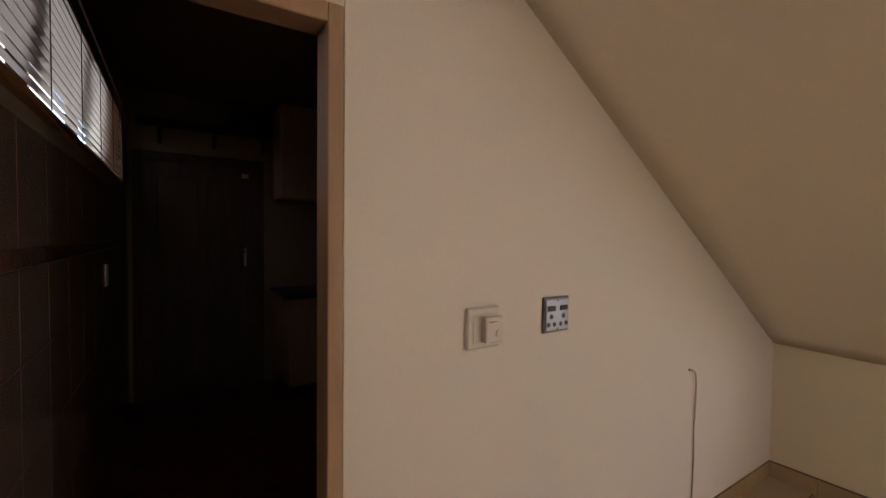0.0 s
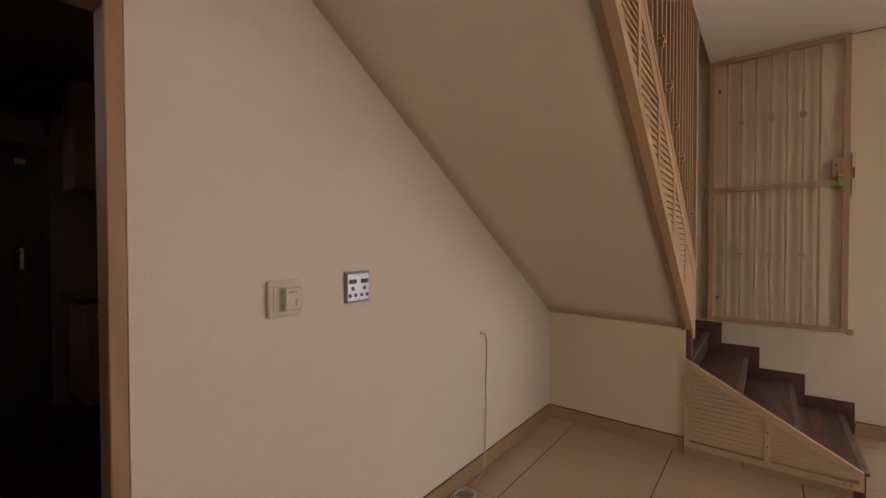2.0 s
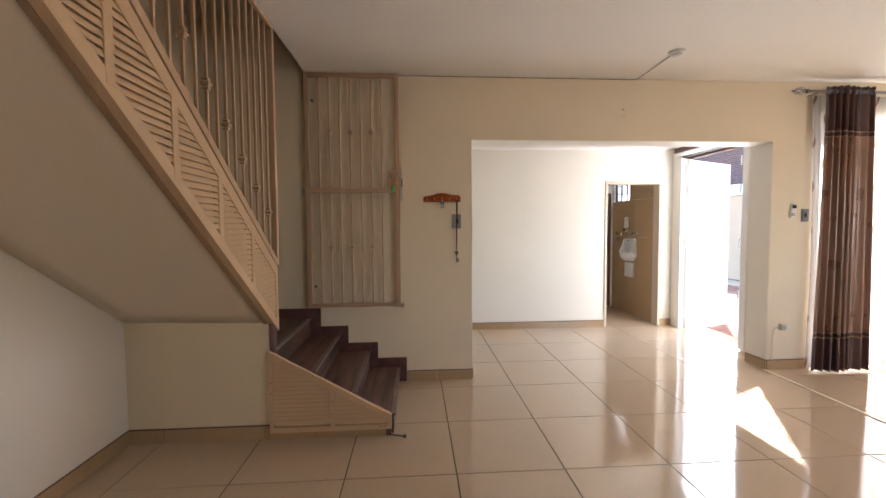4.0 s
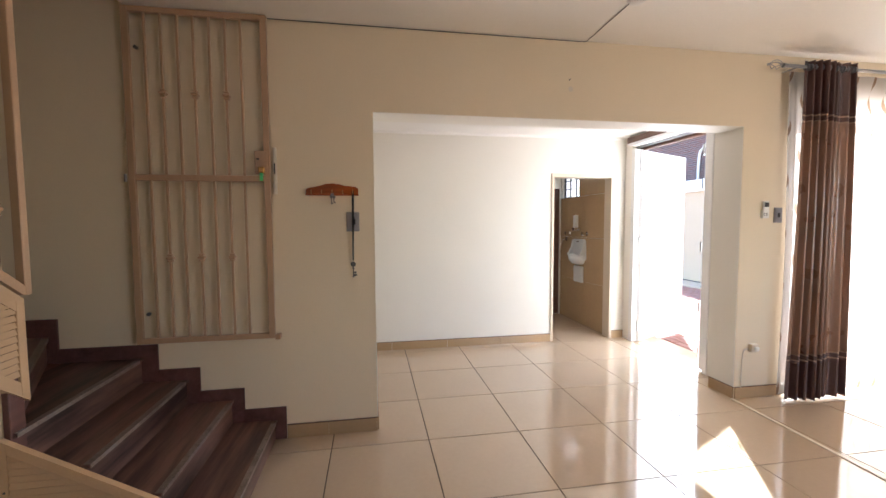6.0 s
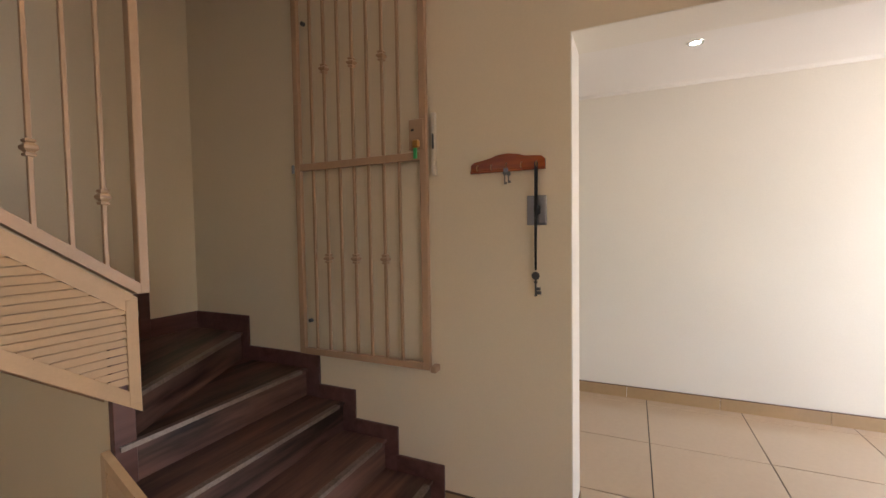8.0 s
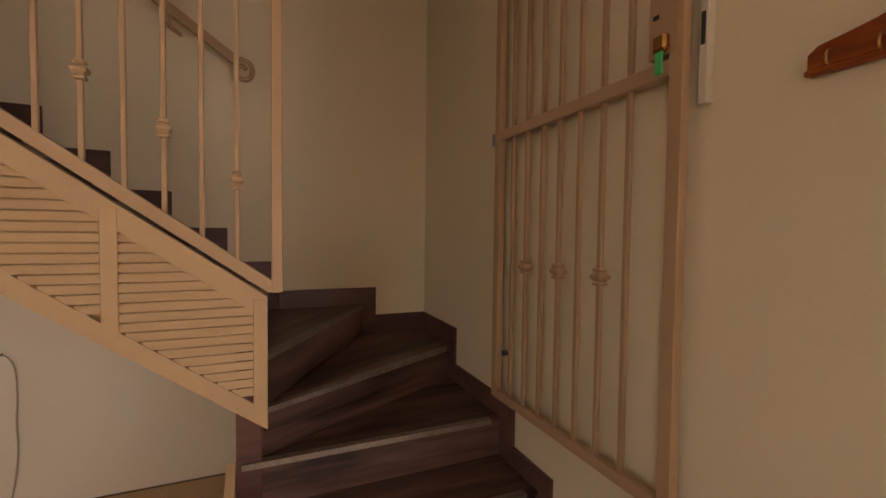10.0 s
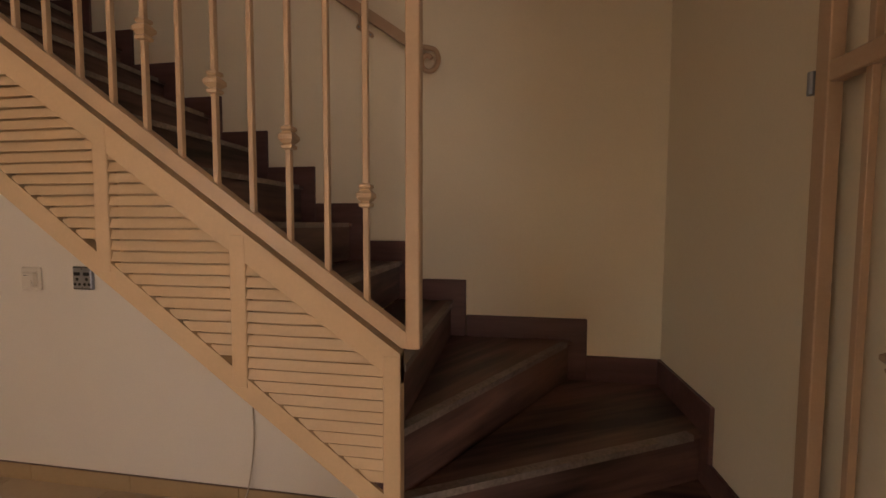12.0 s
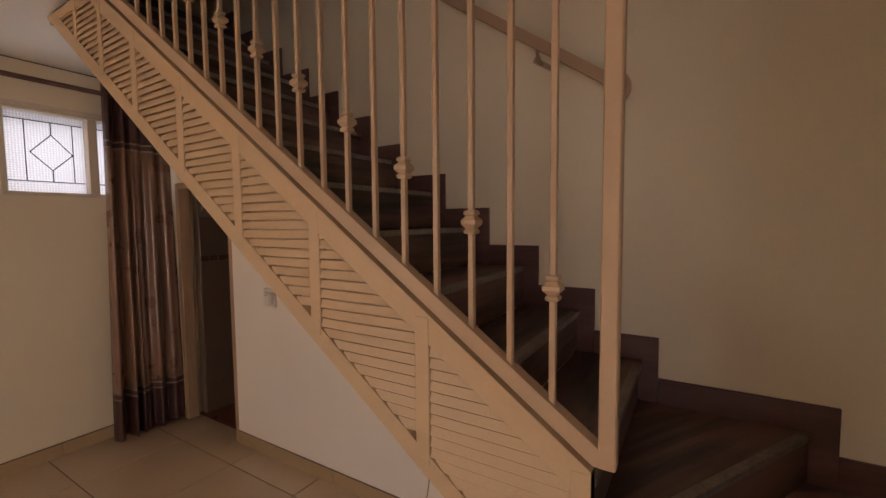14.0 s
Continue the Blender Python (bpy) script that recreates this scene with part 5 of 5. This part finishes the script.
part("leaf", B(7.355, -4.258, 0.01, 7.376, -3.38, 1.96, bev=0.003), BROWNW, bdoor)
ur = thing("urinal", (6.730, -4.4, 0.57), "white ceramic wall urinal with a drain cover below", "urinal")
YB = BY0 + 0.0115
bm = bmesh.new()
prism(bm, [(6.558, 0.92), (6.902, 0.92), (6.890, 1.175), (6.856, 1.205), (6.604, 1.205), (6.570, 1.175)], YB, YB + 0.035, axis=1)
part("back", bm, CERAM, ur)
for x0, x1 in ((6.553, 6.592), (6.868, 6.907)):
    part("side_wing", P([(YB + 0.0355, 0.98), (YB + 0.115, 0.98), (YB + 0.06, 1.08), (YB + 0.0355, 1.19)], x0, x1, axis=0), CERAM, ur)
bm = bmesh.new()
m = Matrix.Translation((6.730, YB + 0.0, 0.0)) @ Matrix.Diagonal((1.0, 1.1, 1.0, 1.0))
lathe(bm, [(0.06, 0.84), (0.11, 0.86), (0.150, 0.92), (0.158, 0.99), (0.140, 0.995), (0.12, 0.95), (0.02, 0.90)], m, 28)
bmesh.ops.bisect_plane(bm, geom=bm.verts[:] + bm.edges[:] + bm.faces[:], plane_co=(0, YB + 0.001, 0), plane_no=(0, -1, 0), clear_outer=True)
part("bowl", bm, CERAM, ur, smooth=True)
part("drain_cover", B(6.620, YB, 0.59, 6.854, YB + 0.04, 0.822, bev=0.008), CERAM, ur)
part("water_inlet", B(6.696, YB + 0.036, 1.16, 6.765, YB + 0.045, 1.175, bev=0.002), CHROME, ur)
sd = thing("soap_dispenser", (6.77, -4.23, 1.4), "white and chrome wall soap dispenser", "soap dispenser")
part("bottle", lathe(bmesh.new(), [(0.005, 0), (0.036, 0.0), (0.036, 0.16), (0.028, 0.175), (0.005, 0.18)], pose(6.77, YB + 0.055, 1.365), 20), WPLAST, sd, smooth=False)
part("holder", B(6.725, YB, 1.315, 6.815, YB + 0.095, 1.365, bev=0.006), CHROME, sd)
part("spout", C((6.723, YB + 0.03, 1.335), (6.685, YB + 0.03, 1.335), 0.014), CHROME, sd)
for x in (7.03, 6.54):
    tp = thing("wall_tap", (x, -4.26, 1.28), "small chrome wall stop tap", "tap", "bathroom taps")
    part("flange", C((x, YB, 1.28), (x, YB + 0.012, 1.28), 0.032, seg=18), CHROME, tp)
    part("body", C((x, YB + 0.01, 1.28), (x, YB + 0.06, 1.28), 0.014), CHROME, tp)
    part("knob", C((x, YB + 0.055, 1.28), (x, YB + 0.085, 1.28), 0.026, seg=6), CHROME, tp)
ph = thing("paper_holder", (7.2, -4.25, 1.17), "chrome toilet paper holder on the tiles", "paper holder")
part("flange", C((7.13, YB, 1.19), (7.13, YB + 0.02, 1.19), 0.03, seg=16), CHROME, ph)
tube("arm", [(7.13, YB + 0.01, 1.19), (7.13, YB + 0.07, 1.19), (7.17, YB + 0.08, 1.12), (7.21, YB + 0.08, 1.00), (7.15, YB + 0.08, 0.98)], 0.006, CHROME, ph)

# ---- yard ----
structure("ground", B(-300, -300, -0.5, 300, 300, -0.16), EARTH, "bare earth reaching the horizon", "ground")
verts, faces = [], []
rnd = random.Random(4)
y, r = -4.9, 0
while y > -9.6:
    x = 3.0 + (0.11 if r % 2 else 0)
    while x < 11.5:
        h = -0.045 + rnd.uniform(-0.004, 0.004)
        n = len(verts)
        x0, x1, y0, y1 = x + 0.004, x + 0.216, y - 0.106, y - 0.004
        for z in (-0.10, h - 0.005):
            verts += [(x0, y0, z), (x1, y0, z), (x1, y1, z), (x0, y1, z)]
        b = 0.006
        verts += [(x0 + b, y0 + b, h), (x1 - b, y0 + b, h), (x1 - b, y1 - b, h), (x0 + b, y1 - b, h)]
        for q in (0, 4):
            for i in range(4):
                faces.append((n + q + i, n + q + (i + 1) % 4, n + q + 4 + (i + 1) % 4, n + q + 4 + i))
        faces.append((n + 8, n + 9, n + 10, n + 11))
        x += 0.22
    y -= 0.11
    r += 1
me = bpy.data.meshes.new("paving_bricks")
me.from_pydata(verts, [], faces)
me.materials.append(PAVER)
tagged(new("paving_bricks", me), "red brick paving in the yard", "paving", kind="stuff")
structure("paving_bed", B(3.0, -9.6, -0.16, 11.5, -4.86, -0.075), EARTH, "sandy bed between the paving bricks", "pavement")
yw = thing("boundary_wall", (9.0, -9.0, -0.16), "rendered cream yard wall with a sloping coping", "garden wall")
part("wall", B(3.0, -9.3, -0.16, 14.0, -9.0, 2.15), YARDW, yw)
part("plinth", B(3.0, -9.0, -0.16, 14.0, -8.985, 0.02), BLACK, yw, "dark painted base band")
part("coping", P([(-9.36, 2.15), (-8.94, 2.15), (-8.94, 2.21), (-9.15, 2.45), (-9.36, 2.21)], 3.0, 14.0, axis=0), COPE, yw)
kb = thing("yard_kerb", (9.0, -8.7, -0.1), "pale concrete kerb along the yard wall", "kerb")
part("kerb", B(3.0, -8.98, -0.12, 14.0, -8.45, 0.0, bev=0.01), YARDW, kb)
# Added close outside so that less sky light enters the kitchen window.
sw = thing("daylight_screen_wall", (-1.4, 2.0, -0.16), "added tall grey wall that cuts daylight at the front windows", "garden wall")
part("wall", B(-1.5, -1.0, -0.16, -1.3, 8.0, 6.0), SIDEW, sw)
house = thing("brick_house", (12.0, -11.5, -0.16), "dark face brick neighbouring house with white gutter", "house")
part("wall", B(5.0, -14.0, -0.16, 20.0, -10.5, 3.98), BRICK, house)
part("fascia", B(4.8, -10.5, 3.9, 20.2, -10.42, 4.12), WHITE, house)
part("gutter", B(4.8, -10.42, 3.98, 20.2, -10.30, 4.10, bev=0.02), WHITE, house)
part("roof", P([(-10.2, 4.12), (-14.4, 4.12), (-12.3, 5.3)], 4.6, 20.4, axis=0), ROOF, house)
tube("downpipe", [(11.05, -10.36, 3.98), (11.1, -10.37, 3.72), (11.5, -10.43, 3.46), (11.68, -10.45, 3.36), (11.68, -10.45, 2.0), (11.68, -10.45, -0.1)], 0.035, COPE, house)
hw = part("window", B(10.30, -10.52, 2.50, 11.20, -10.485, 3.38), BLACK, house, "dark glazed window in a white frame")
for x0, x1, z0, z1 in ((10.26, 11.24, 3.34, 3.40), (10.26, 11.24, 2.48, 2.54), (11.18, 11.24, 2.54, 3.34), (10.26, 10.32, 2.54, 3.34), (10.32, 11.18, 3.06, 3.10), (10.90, 10.94, 2.54, 3.06)):
    part("frame", B(x0, -10.484, z0, x1, -10.462, z1, bev=0.006), WHITE, hw)

# ---- floor tiles ----
floor = structure("floor", B(XW - 0.2, YS - 0.2, -0.04, XG + 0.3, YW + 0.12, -0.004), GROUT, "polished cream porcelain floor with dark joints", "floor")
fl2 = structure("floor_side", B(XG + 0.3, YR - 0.18, -0.04, BX1 + 0.1, 0.1, -0.004), GROUT, "polished cream porcelain floor of the side room", "floor")
TX, TY, TX0, TY0 = 0.641, 0.629, 2.631, 0.163
bm = B(0.003, 0.003, -0.012, TX - 0.003, TY - 0.003, 0.0, bev=0.0015)
bmesh.ops.recalc_face_normals(bm, faces=bm.faces)
tile_mesh = bpy.data.meshes.new("floor_tile")
bm.to_mesh(tile_mesh)
bm.free()
tile_mesh.materials.append(TILE)
for i in range(-5, 8):
    for j in range(-13, 2):
        x, y = TX0 + i * TX, TY0 + j * TY
        if x > 4.0 and (y < -4.9 or y > 0.0):
            continue
        t = new("floor_tile", tile_mesh)
        t.location = (x, y, 0)
        t.parent = floor if x < XG else fl2
